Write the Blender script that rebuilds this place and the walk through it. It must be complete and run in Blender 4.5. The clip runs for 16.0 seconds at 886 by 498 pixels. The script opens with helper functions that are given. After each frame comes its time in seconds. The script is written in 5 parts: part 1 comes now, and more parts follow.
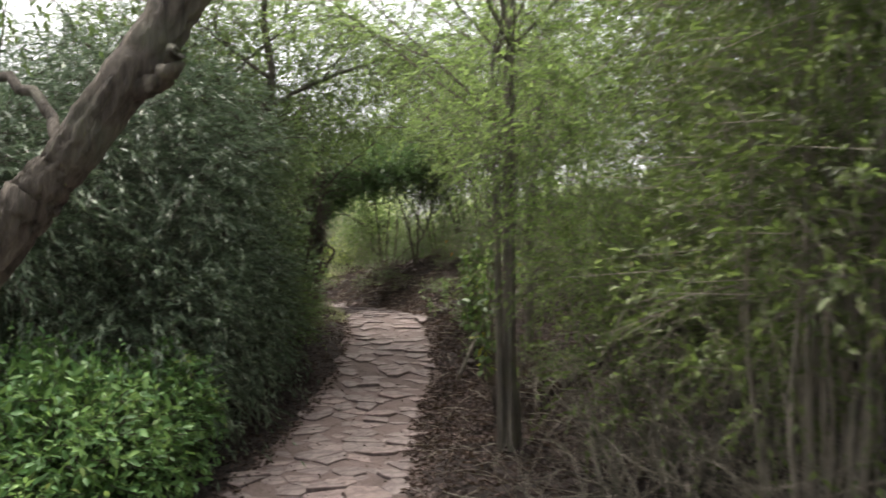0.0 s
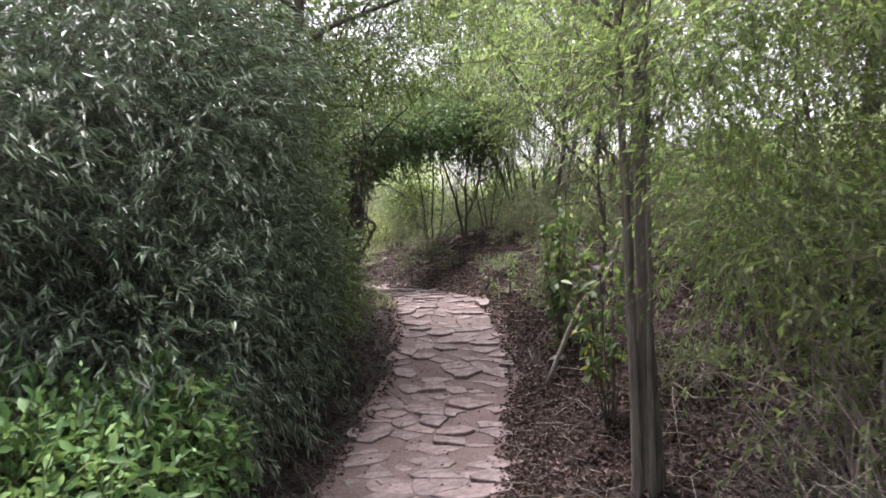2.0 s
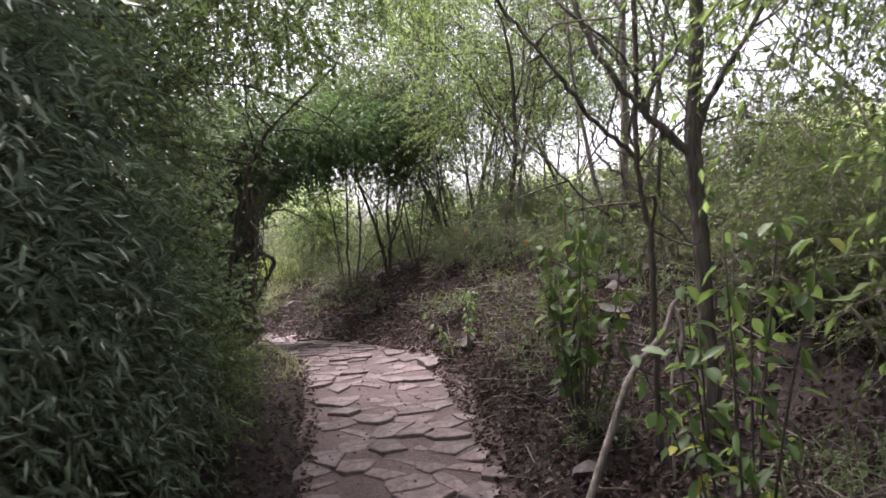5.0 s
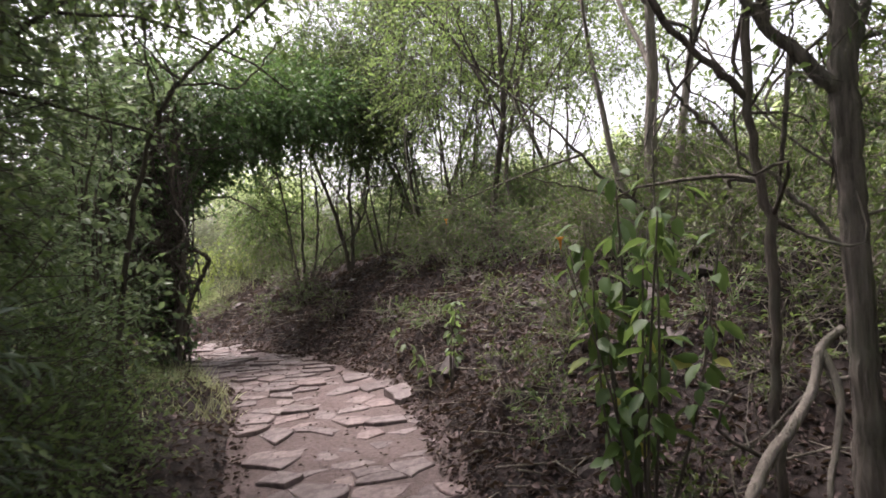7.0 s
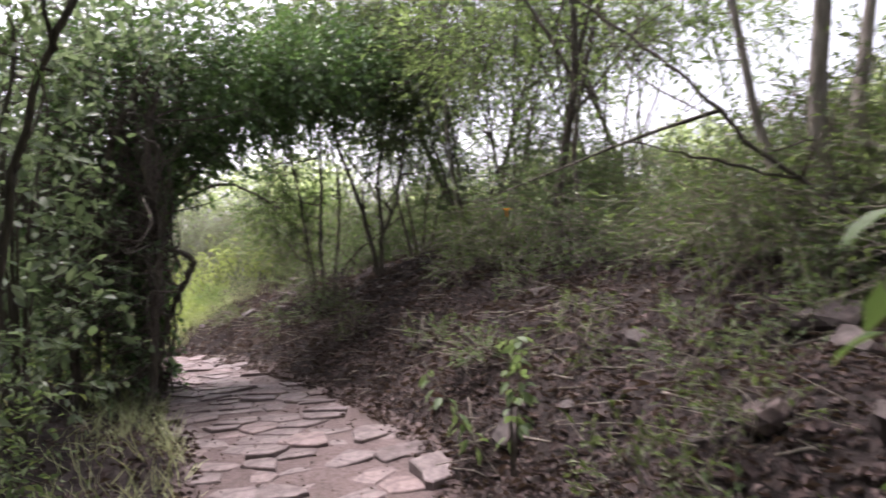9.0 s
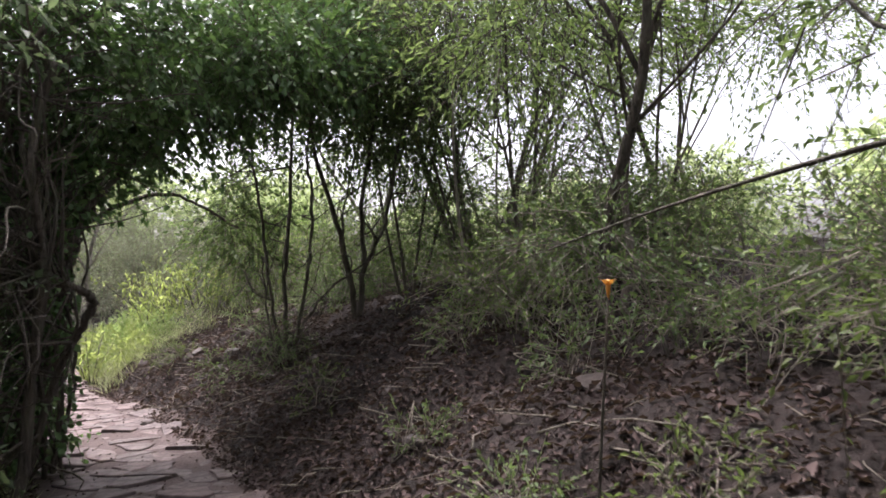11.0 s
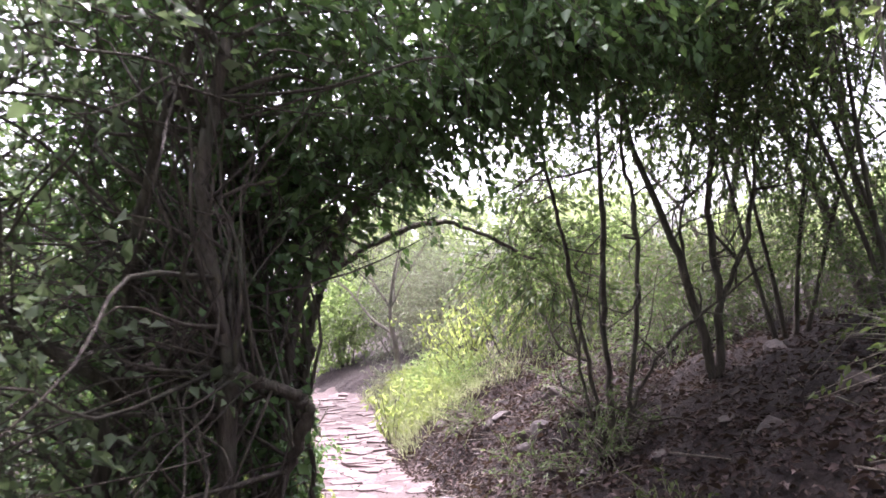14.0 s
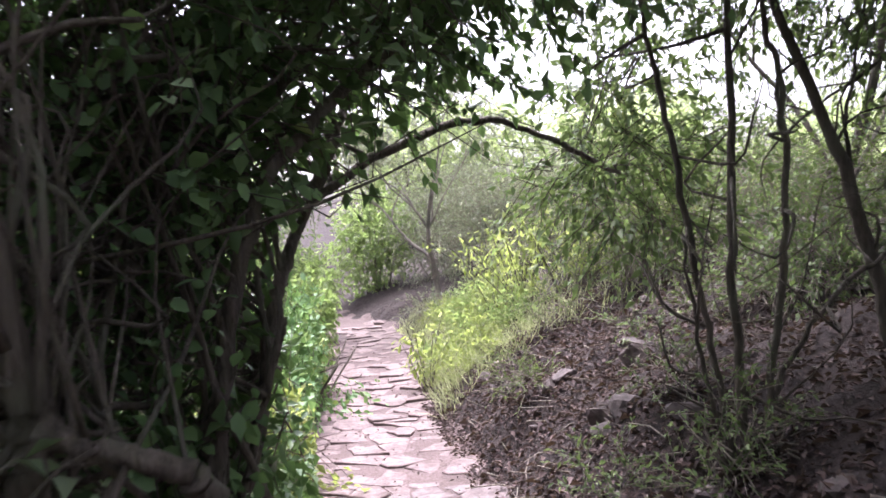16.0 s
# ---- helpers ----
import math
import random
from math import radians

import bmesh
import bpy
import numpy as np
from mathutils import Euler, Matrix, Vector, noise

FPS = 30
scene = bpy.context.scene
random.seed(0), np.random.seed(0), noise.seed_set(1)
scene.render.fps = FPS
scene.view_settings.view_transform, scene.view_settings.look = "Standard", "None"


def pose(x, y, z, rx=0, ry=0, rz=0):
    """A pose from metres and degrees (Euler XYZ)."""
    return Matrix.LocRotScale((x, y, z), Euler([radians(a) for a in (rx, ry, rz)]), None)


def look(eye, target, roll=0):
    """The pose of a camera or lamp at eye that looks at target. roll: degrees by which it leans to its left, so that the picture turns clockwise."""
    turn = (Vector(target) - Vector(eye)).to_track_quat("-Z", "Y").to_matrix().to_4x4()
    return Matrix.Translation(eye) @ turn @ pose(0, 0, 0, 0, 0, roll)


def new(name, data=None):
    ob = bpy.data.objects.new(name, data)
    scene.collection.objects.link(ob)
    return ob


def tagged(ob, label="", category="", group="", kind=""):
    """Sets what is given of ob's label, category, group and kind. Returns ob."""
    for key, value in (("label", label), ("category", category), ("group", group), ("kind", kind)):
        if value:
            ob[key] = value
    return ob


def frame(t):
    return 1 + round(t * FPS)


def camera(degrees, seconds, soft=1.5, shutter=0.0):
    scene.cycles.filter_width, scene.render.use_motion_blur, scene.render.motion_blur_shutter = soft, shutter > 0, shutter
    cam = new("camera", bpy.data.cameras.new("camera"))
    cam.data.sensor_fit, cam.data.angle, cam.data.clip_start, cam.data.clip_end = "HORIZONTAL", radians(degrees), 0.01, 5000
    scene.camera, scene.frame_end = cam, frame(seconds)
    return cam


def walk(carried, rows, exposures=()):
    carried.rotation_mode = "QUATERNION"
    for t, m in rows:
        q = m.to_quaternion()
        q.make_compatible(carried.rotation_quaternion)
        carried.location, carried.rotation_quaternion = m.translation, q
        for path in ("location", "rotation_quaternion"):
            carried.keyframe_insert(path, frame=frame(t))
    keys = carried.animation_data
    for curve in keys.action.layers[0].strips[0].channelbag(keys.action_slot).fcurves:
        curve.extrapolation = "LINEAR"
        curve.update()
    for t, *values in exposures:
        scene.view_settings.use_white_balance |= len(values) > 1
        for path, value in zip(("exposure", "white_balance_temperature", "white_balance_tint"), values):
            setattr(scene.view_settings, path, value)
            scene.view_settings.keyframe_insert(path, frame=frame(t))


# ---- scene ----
cam = camera(59.6, 16.0, soft=1.6, shutter=0.4)
# seconds, place in metres, turn in degrees
PATH = [
    (0.0, 0.000, 0.000, 1.750, 90.00, -0.00, 0.00),
    (0.5, -0.088, 0.502, 1.732, 89.70, -0.40, 5.00),
    (1.0, -0.150, 0.950, 1.706, 89.80, 0.50, 1.20),
    (1.5, -0.326, 1.434, 1.706, 88.50, 1.00, 1.50),
    (2.0, -0.449, 1.866, 1.697, 88.20, 1.50, 2.20),
    (2.5, -0.414, 2.385, 1.636, 88.10, 2.00, -0.40),
    (3.0, -0.537, 2.851, 1.636, 88.10, 1.40, 0.50),
    (3.5, -0.651, 3.318, 1.609, 88.10, 2.60, 0.60),
    (4.0, -0.669, 3.837, 1.636, 88.80, 4.50, 1.40),
    (4.5, -0.739, 4.347, 1.627, 90.70, 3.60, -1.30),
    (4.7, -0.739, 4.541, 1.636, 90.60, 3.60, -3.70),
    (6.8, -0.642, 6.380, 1.706, 89.25, 4.10, -6.40),
    (7.0, -0.625, 6.565, 1.715, 89.50, 4.10, -6.90),
    (7.5, -0.563, 7.014, 1.697, 89.40, 4.30, -8.90),
    (8.0, -0.458, 7.480, 1.759, 89.50, 4.40, -8.80),
    (8.5, -0.458, 7.973, 1.759, 89.40, 3.50, -7.90),
    (9.0, -0.475, 8.448, 1.741, 89.50, 3.50, -3.90),
    (9.2, -0.475, 8.624, 1.750, 90.05, 3.20, -1.10),
    (11.3, -0.443, 10.475, 1.954, 91.19, 0.41, -5.14),
    (11.5, -0.463, 10.613, 1.988, 91.46, 0.26, 0.05),
    (12.0, -0.533, 10.948, 2.113, 91.99, 1.22, 7.49),
    (12.5, -0.543, 11.367, 2.072, 92.39, 2.98, 11.25),
    (13.0, -0.624, 11.671, 2.055, 92.75, 4.24, 17.81),
    (13.5, -0.701, 11.976, 2.128, 92.86, 4.22, 18.31),
    (14.0, -0.726, 12.385, 2.105, 92.85, 4.44, 17.72),
    (14.5, -0.791, 12.718, 2.175, 92.79, 4.46, 19.73),
    (15.0, -0.963, 13.094, 2.171, 92.01, 4.62, 20.84),
    (15.5, -1.087, 13.453, 2.132, 88.91, 4.91, 20.95),
    (16.0, -1.203, 13.867, 2.174, 86.71, 5.01, 20.95),
]
walk(cam, [(t, pose(x, y, z, rx, ry, rz)) for t, x, y, z, rx, ry, rz in PATH],
     exposures=[(0.0, 1.7, 6800, 7), (1.0, 2.25, 6400, 16), (2.5, 2.35, 6350, 20), (3.5, 2.65, 6350, 21), (4.5, 2.05, 6350, 23), (6.9, 1.95, 6550, 18), (7.5, 1.5, 6750, 18), (8.0, 1.6, 6750, 18), (8.5, 1.75, 6650, 19),
                (9.0, 2.0, 6350, 22), (11.5, 1.8, 6350, 18), (12.0, 2.15, 6300, 20), (12.5, 2.4, 6250, 20), (13.0, 2.65, 6250, 22), (13.6, 2.75, 6100, 28), (14.5, 2.75, 6050, 30), (15.0, 2.65, 6050, 29), (15.5, 2.45, 6000, 26), (16.0, 2.45, 6000, 25)])

# ---- daylight: bright overcast ----
world = bpy.data.worlds.new("world")
scene.world = world
world.use_nodes = True
wn = world.node_tree.nodes
wl = world.node_tree.links
sky = wn.new("ShaderNodeTexSky")
sky.sky_type = 'NISHITA'
sky.sun_disc = False
sky.sun_elevation = radians(65)
sky.sun_rotation = radians(-33)
sky.air_density = 0.6
sky.dust_density = 6.0
sky.ozone_density = 0.4
wn["Background"].inputs["Strength"].default_value = 0.15
grey = wn.new("ShaderNodeHueSaturation")
grey.inputs["Saturation"].default_value = 0.4
wl.new(sky.outputs[0], grey.inputs["Color"])
wl.new(grey.outputs[0], wn["Background"].inputs["Color"])
sun = new("sun", bpy.data.lights.new("sun", 'SUN'))
sun.data.energy = 1.5
sun.data.angle = radians(28)
sun.data.color = (1.0, 0.97, 0.92)
sun.matrix_world = look((-4.5, 7, 20), (0, 0, 0))

rng = np.random.default_rng(7)


# ---- materials ----
def ramp(nt, stops):
    node = nt.nodes.new("ShaderNodeValToRGB")
    el = node.color_ramp.elements
    while len(el) < len(stops):
        el.new(0.5)
    for e, (p, c) in zip(el, stops):
        e.position, e.color = p, (*c, 1)
    return node


def noise_node(nt, scale, detail=4, rough=0.6, vec=None):
    n = nt.nodes.new("ShaderNodeTexNoise")
    n.inputs["Scale"].default_value = scale
    n.inputs["Detail"].default_value = detail
    n.inputs["Roughness"].default_value = rough
    if vec is not None:
        nt.links.new(vec, n.inputs["Vector"])
    return n


def base_mat(name, rough=0.8):
    m = bpy.data.materials.new(name)
    m.use_nodes = True
    nt = m.node_tree
    b = nt.nodes["Principled BSDF"]
    b.inputs["Roughness"].default_value = rough
    b.inputs["Specular IOR Level"].default_value = 0.3
    return m, nt, b


def mixc(nt, fac, a, b, mode='MIX'):
    n = nt.nodes.new("ShaderNodeMix")
    n.data_type, n.blend_type = 'RGBA', mode
    for sock, val in ((n.inputs[0], fac), (n.inputs[6], a), (n.inputs[7], b)):
        if hasattr(val, "links"):
            nt.links.new(val, sock)
        elif isinstance(val, tuple):
            sock.default_value = (*val, 1)
        else:
            sock.default_value = val
    return n.outputs[2]


def bump(nt, b, height, strength=0.5, dist=0.02):
    n = nt.nodes.new("ShaderNodeBump")
    n.inputs["Strength"].default_value = strength
    n.inputs["Distance"].default_value = dist
    nt.links.new(height, n.inputs["Height"])
    nt.links.new(n.outputs[0], b.inputs["Normal"])


def leaf_mat(name, stops, rough=0.45, glow=0.35, through_col=(0.25, 0.36, 0.09)):
    """Leaf blades: colour varies from leaf to leaf and in slow patches; part of the light passes through."""
    m, nt, b = base_mat(name, rough)
    geo = nt.nodes.new("ShaderNodeNewGeometry")
    co = nt.nodes.new("ShaderNodeTexCoord")
    r = ramp(nt, stops)
    big = noise_node(nt, 1.3, 2, 0.5, co.outputs["Object"])
    add = nt.nodes.new("ShaderNodeMath")
    add.operation = 'MULTIPLY_ADD'
    nt.links.new(big.outputs["Fac"], add.inputs[0])
    add.inputs[1].default_value = 0.5
    sub = nt.nodes.new("ShaderNodeMath")
    sub.operation = 'MULTIPLY_ADD'
    nt.links.new(geo.outputs["Random Per Island"], sub.inputs[0])
    sub.inputs[1].default_value, sub.inputs[2].default_value = 0.75, -0.12
    nt.links.new(sub.outputs[0], add.inputs[2])
    nt.links.new(add.outputs[0], r.inputs[0])
    nt.links.new(r.outputs[0], b.inputs["Base Color"])
    tr = nt.nodes.new("ShaderNodeBsdfTranslucent")
    nt.links.new(mixc(nt, 0.5, r.outputs[0], through_col), tr.inputs["Color"])
    mx = nt.nodes.new("ShaderNodeMixShader")
    mx.inputs[0].default_value = glow
    nt.links.new(b.outputs[0], mx.inputs[1])
    nt.links.new(tr.outputs[0], mx.inputs[2])
    nt.links.new(mx.outputs[0], nt.nodes["Material Output"].inputs[0])
    return m


def bark_mat(name, dark, light, scale=30, stretch=0.15, blotch=(0.12, 0.12, 0.09)):
    m, nt, b = base_mat(name, 0.85)
    co = nt.nodes.new("ShaderNodeTexCoord")
    mp = nt.nodes.new("ShaderNodeMapping")
    mp.inputs["Scale"].default_value = (1, 1, stretch)
    nt.links.new(co.outputs["Object"], mp.inputs[0])
    n1 = noise_node(nt, scale, 6, 0.7, mp.outputs[0])
    n2 = noise_node(nt, 5, 3, 0.5, co.outputs["Object"])
    r = ramp(nt, [(0.32, dark), (0.68, light)])
    nt.links.new(n1.outputs["Fac"], r.inputs[0])
    r2 = ramp(nt, [(0.5, (0, 0, 0)), (0.75, (1, 1, 1))])
    nt.links.new(n2.outputs["Fac"], r2.inputs[0])
    nt.links.new(mixc(nt, r2.outputs[0], r.outputs[0], blotch), b.inputs["Base Color"])
    bump(nt, b, n1.outputs["Fac"], 1.0, 0.035)
    return m


M = {}
M["willow"] = leaf_mat("grey_green_narrow_leaf", [(0.0, (0.046, 0.070, 0.048)), (0.45, (0.110, 0.150, 0.098)), (0.8, (0.205, 0.255, 0.178)), (1.0, (0.33, 0.36, 0.265))], 0.38, 0.18, (0.12, 0.2, 0.08))
M["weed"] = leaf_mat("fresh_green_leaf", [(0.0, (0.045, 0.105, 0.038)), (0.5, (0.105, 0.215, 0.075)), (0.85, (0.19, 0.315, 0.105)), (1.0, (0.351, 0.32, 0.09))], 0.5, 0.3)
M["mid"] = leaf_mat("green_leaf", [(0.0, (0.043, 0.068, 0.035)), (0.5, (0.092, 0.134, 0.061)), (0.85, (0.156, 0.208, 0.088)), (1.0, (0.284, 0.244, 0.105))], 0.5, 0.4)
M["light"] = leaf_mat("light_feathery_leaf", [(0.0, (0.082, 0.125, 0.055)), (0.5, (0.152, 0.209, 0.094)), (0.9, (0.233, 0.282, 0.140)), (1.0, (0.350, 0.314, 0.156))], 0.55, 0.6, (0.32, 0.46, 0.1))
M["dark"] = leaf_mat("dark_round_leaf", [(0.0, (0.043, 0.080, 0.041)), (0.5, (0.086, 0.150, 0.066)), (0.9, (0.161, 0.253, 0.112)), (1.0, (0.345, 0.403, 0.125))], 0.42, 0.28, (0.18, 0.32, 0.05))
M["yellow"] = leaf_mat("yellow_green_leaf", [(0.0, (0.091, 0.135, 0.049)), (0.5, (0.182, 0.224, 0.097)), (0.9, (0.274, 0.299, 0.162)), (1.0, (0.380, 0.314, 0.162))], 0.55, 0.6, (0.45, 0.55, 0.1))
M["autumn"] = leaf_mat("yellowing_leaf", [(0.0, (0.03, 0.06, 0.02)), (0.78, (0.07, 0.12, 0.035)), (0.86, (0.42, 0.36, 0.06)), (1.0, (0.55, 0.38, 0.06))], 0.5, 0.35)
# Paler than real foliage: distance haze and open-sky brightness are in the leaf colour.
M["far"] = leaf_mat("far_leaf_haze_in_colour", [(0.0, (0.210, 0.263, 0.138)), (0.5, (0.315, 0.382, 0.193)), (1.0, (0.473, 0.501, 0.275))], 0.7, 0.6, (0.5, 0.62, 0.25))
M["greybush"] = leaf_mat("grey_dry_leaf", [(0.0, (0.132, 0.144, 0.112)), (0.5, (0.228, 0.240, 0.188)), (1.0, (0.360, 0.348, 0.275))], 0.7, 0.3)
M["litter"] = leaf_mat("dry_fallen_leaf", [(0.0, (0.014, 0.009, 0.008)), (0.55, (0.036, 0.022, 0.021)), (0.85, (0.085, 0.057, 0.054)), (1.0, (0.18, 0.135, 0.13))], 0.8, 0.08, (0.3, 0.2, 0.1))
M["straw"] = leaf_mat("pale_grass_blade", [(0.0, (0.168, 0.216, 0.104)), (0.5, (0.350, 0.400, 0.207)), (1.0, (0.588, 0.600, 0.414))], 0.7, 0.35, (0.4, 0.4, 0.15))
M["oval"] = leaf_mat("oval_grey_green_leaf", [(0.0, (0.075, 0.102, 0.065)), (0.5, (0.138, 0.180, 0.111)), (0.85, (0.225, 0.270, 0.182)), (1.0, (0.325, 0.348, 0.182))], 0.36, 0.4, (0.25, 0.36, 0.12))
M["olive"] = leaf_mat("olive_green_leaf", [(0.0, (0.034, 0.045, 0.016)), (0.5, (0.070, 0.090, 0.032)), (0.85, (0.115, 0.140, 0.052)), (1.0, (0.220, 0.20, 0.078))], 0.5, 0.38)
M["flower"] = leaf_mat("orange_petal", [(0.0, (0.5, 0.2, 0.03)), (1.0, (0.6, 0.3, 0.05))], 0.5, 0.3, (0.6, 0.3, 0.05))
M["bark"] = bark_mat("grey_brown_bark", (0.03, 0.024, 0.02), (0.17, 0.14, 0.118))
M["bark_ridge"] = bark_mat("ridged_grey_bark", (0.055, 0.047, 0.04), (0.25, 0.215, 0.185), 42, 0.08)
M["bark_dark"] = bark_mat("dark_stem_bark", (0.035, 0.03, 0.024), (0.12, 0.10, 0.08))
M["bark_pale"] = bark_mat("pale_grey_bark", (0.12, 0.10, 0.085), (0.34, 0.30, 0.26))
M["twig"] = bark_mat("dry_twig_bark", (0.10, 0.085, 0.07), (0.30, 0.26, 0.22))


def soil_mat():
    m, nt, b = base_mat("leaf_strewn_soil", 0.95)
    co = nt.nodes.new("ShaderNodeTexCoord")
    n1 = noise_node(nt, 14, 8, 0.7, co.outputs["Object"])
    n2 = noise_node(nt, 0.9, 4, 0.6, co.outputs["Object"])
    vor = nt.nodes.new("ShaderNodeTexVoronoi")
    vor.inputs["Scale"].default_value = 26
    nt.links.new(co.outputs["Object"], vor.inputs["Vector"])
    r = ramp(nt, [(0.3, (0.010, 0.007, 0.007)), (0.55, (0.025, 0.018, 0.017)), (0.75, (0.06, 0.045, 0.042))])
    nt.links.new(n1.outputs["Fac"], r.inputs[0])
    r3 = ramp(nt, [(0.0, (0.011, 0.008, 0.008)), (0.5, (0.03, 0.022, 0.02)), (1.0, (0.08, 0.06, 0.056))])
    nt.links.new(vor.outputs["Color"], r3.inputs[0])
    c = mixc(nt, 0.5, r.outputs[0], r3.outputs[0])
    r2 = ramp(nt, [(0.45, (1, 1, 1)), (0.7, (0.72, 0.6, 0.55))])
    nt.links.new(n2.outputs["Fac"], r2.inputs[0])
    nt.links.new(mixc(nt, 1.0, c, r2.outputs[0], 'MULTIPLY'), b.inputs["Base Color"])
    bump(nt, b, n1.outputs["Fac"], 1.0, 0.05)
    return m


def dirt_mat():
    m, nt, b = base_mat("pinkish_dirt", 0.92)
    co = nt.nodes.new("ShaderNodeTexCoord")
    n1 = noise_node(nt, 40, 8, 0.7, co.outputs["Object"])
    n2 = noise_node(nt, 2.2, 4, 0.6, co.outputs["Object"])
    r = ramp(nt, [(0.3, (0.055, 0.041, 0.040)), (0.7, (0.145, 0.113, 0.110))])
    nt.links.new(n1.outputs["Fac"], r.inputs[0])
    r2 = ramp(nt, [(0.35, (0.75, 0.7, 0.68)), (0.65, (1.05, 1.0, 0.98))])
    nt.links.new(n2.outputs["Fac"], r2.inputs[0])
    nt.links.new(mixc(nt, 1.0, r.outputs[0], r2.outputs[0], 'MULTIPLY'), b.inputs["Base Color"])
    bump(nt, b, n1.outputs["Fac"], 0.7, 0.02)
    return m


def stone_mat(name, dark, light, tint):
    m, nt, b = base_mat(name, 0.8)
    co = nt.nodes.new("ShaderNodeTexCoord")
    info = nt.nodes.new("ShaderNodeObjectInfo")
    n1 = noise_node(nt, 22, 8, 0.65, co.outputs["Object"])
    n2 = noise_node(nt, 3.5, 4, 0.6, co.outputs["Object"])
    r = ramp(nt, [(0.3, dark), (0.7, light)])
    nt.links.new(n1.outputs["Fac"], r.inputs[0])
    r2 = ramp(nt, [(0.0, (0.8, 0.78, 0.78)), (0.5, (1, 1, 1)), (1.0, tint)])
    nt.links.new(info.outputs["Random"], r2.inputs[0])
    r3 = ramp(nt, [(0.3, (0.55, 0.5, 0.48)), (0.5, (0.9, 0.88, 0.87)), (0.7, (1.12, 1.1, 1.1))])
    nt.links.new(n2.outputs["Fac"], r3.inputs[0])
    c = mixc(nt, 1.0, r.outputs[0], r2.outputs[0], 'MULTIPLY')
    nt.links.new(mixc(nt, 1.0, c, r3.outputs[0], 'MULTIPLY'), b.inputs["Base Color"])
    bump(nt, b, n1.outputs["Fac"], 0.6, 0.015)
    return m


M["soil"], M["dirt"] = soil_mat(), dirt_mat()
M["flag"] = stone_mat("pinkish_flagstone", (0.08, 0.064, 0.064), (0.205, 0.168, 0.167), (1.08, 1.0, 0.98))
M["rock"] = stone_mat("brown_grey_rock", (0.04, 0.033, 0.032), (0.12, 0.10, 0.097), (1.1, 1.0, 0.95))


# ---- the lie of the land ----
LINE = np.array([(0.3, -30), (0.1, -6), (-0.05, 0), (-0.55, 3), (-0.85, 5), (-0.82, 7.6), (-0.68, 9.2), (-0.75, 11), (-0.9, 12.2), (-1.18, 13.3),
                 (-1.6, 14.4), (-2.3, 16), (-3.0, 17.4), (-3.6, 18.5), (-4.45, 20), (-5.4, 22), (-6.3, 23.8), (-7.6, 25.6), (-9.6, 27.4), (-12.5, 29), (-22, 32)], float)


def spline(pts, n):
    """Points of a Catmull-Rom curve through pts."""
    p = np.vstack([2 * pts[0] - pts[1], pts, 2 * pts[-1] - pts[-2]])
    out = []
    for i in range(1, len(p) - 2):
        a, b, c, d = p[i - 1:i + 3]
        t = np.linspace(0, 1, n, endpoint=False)[:, None]
        out.append(0.5 * (2 * b + (c - a) * t + (2 * a - 5 * b + 4 * c - d) * t ** 2 + (3 * b - a - 3 * c + d) * t ** 3))
    return np.vstack(out + [pts[-1:]])


CURVE = spline(LINE, 14)
SEG = np.diff(CURVE, axis=0)
ARC = np.concatenate([[0], np.cumsum(np.hypot(*SEG.T))])


def along(x, y):
    """Signed distance right of the path's middle line, and the y at which that line is nearest."""
    x, y = np.atleast_1d(np.asarray(x, float)), np.atleast_1d(np.asarray(y, float))
    s, v = np.empty(x.shape), np.empty(x.shape)
    d = SEG / np.hypot(*SEG.T)[:, None]
    ln = np.hypot(*SEG.T)
    for i in range(0, len(x), 4000):
        px, py = x[i:i + 4000, None] - CURVE[None, :-1, 0], y[i:i + 4000, None] - CURVE[None, :-1, 1]
        t = np.clip(px * d[:, 0] + py * d[:, 1], 0, ln)
        ex, ey = px - t * d[:, 0], py - t * d[:, 1]
        q = ex ** 2 + ey ** 2
        k = q.argmin(1)
        r = np.arange(len(k))
        side = np.sign(d[k, 1] * ex[r, k] - d[k, 0] * ey[r, k])
        s[i:i + 4000], v[i:i + 4000] = side * np.sqrt(q[r, k]), CURVE[k, 1] + t[r, k] * d[k, 1]
    return s, v


GRID = rng.random((64, 64))


def vnoise(x, y, scale):
    """Smooth value noise between 0 and 1."""
    u, v = np.asarray(x) / scale + 500, np.asarray(y) / scale + 500
    i, j = np.floor(u).astype(int), np.floor(v).astype(int)
    a, b = u - i, v - j
    a, b = a * a * (3 - 2 * a), b * b * (3 - 2 * b)
    g = lambda p, q: GRID[p % 64, q % 64]
    return (g(i, j) * (1 - a) + g(i + 1, j) * a) * (1 - b) + (g(i, j + 1) * (1 - a) + g(i + 1, j + 1) * a) * b


def half_width(v):
    return np.interp(v, [-5, 3, 5, 7, 9, 12, 14, 18, 22, 30], [0.75, 0.75, 0.72, 0.6, 0.56, 0.58, 0.6, 0.62, 0.62, 0.6])


def floor_z(v):
    return np.interp(v, [-5, 6.6, 7.6, 8.8, 9.9, 11.6, 12.7, 14, 18.5, 20, 26, 40], [0, 0, 0.02, 0.16, 0.38, 0.54, 0.65, 0.62, 0.42, 0.32, 0.12, 0.1])


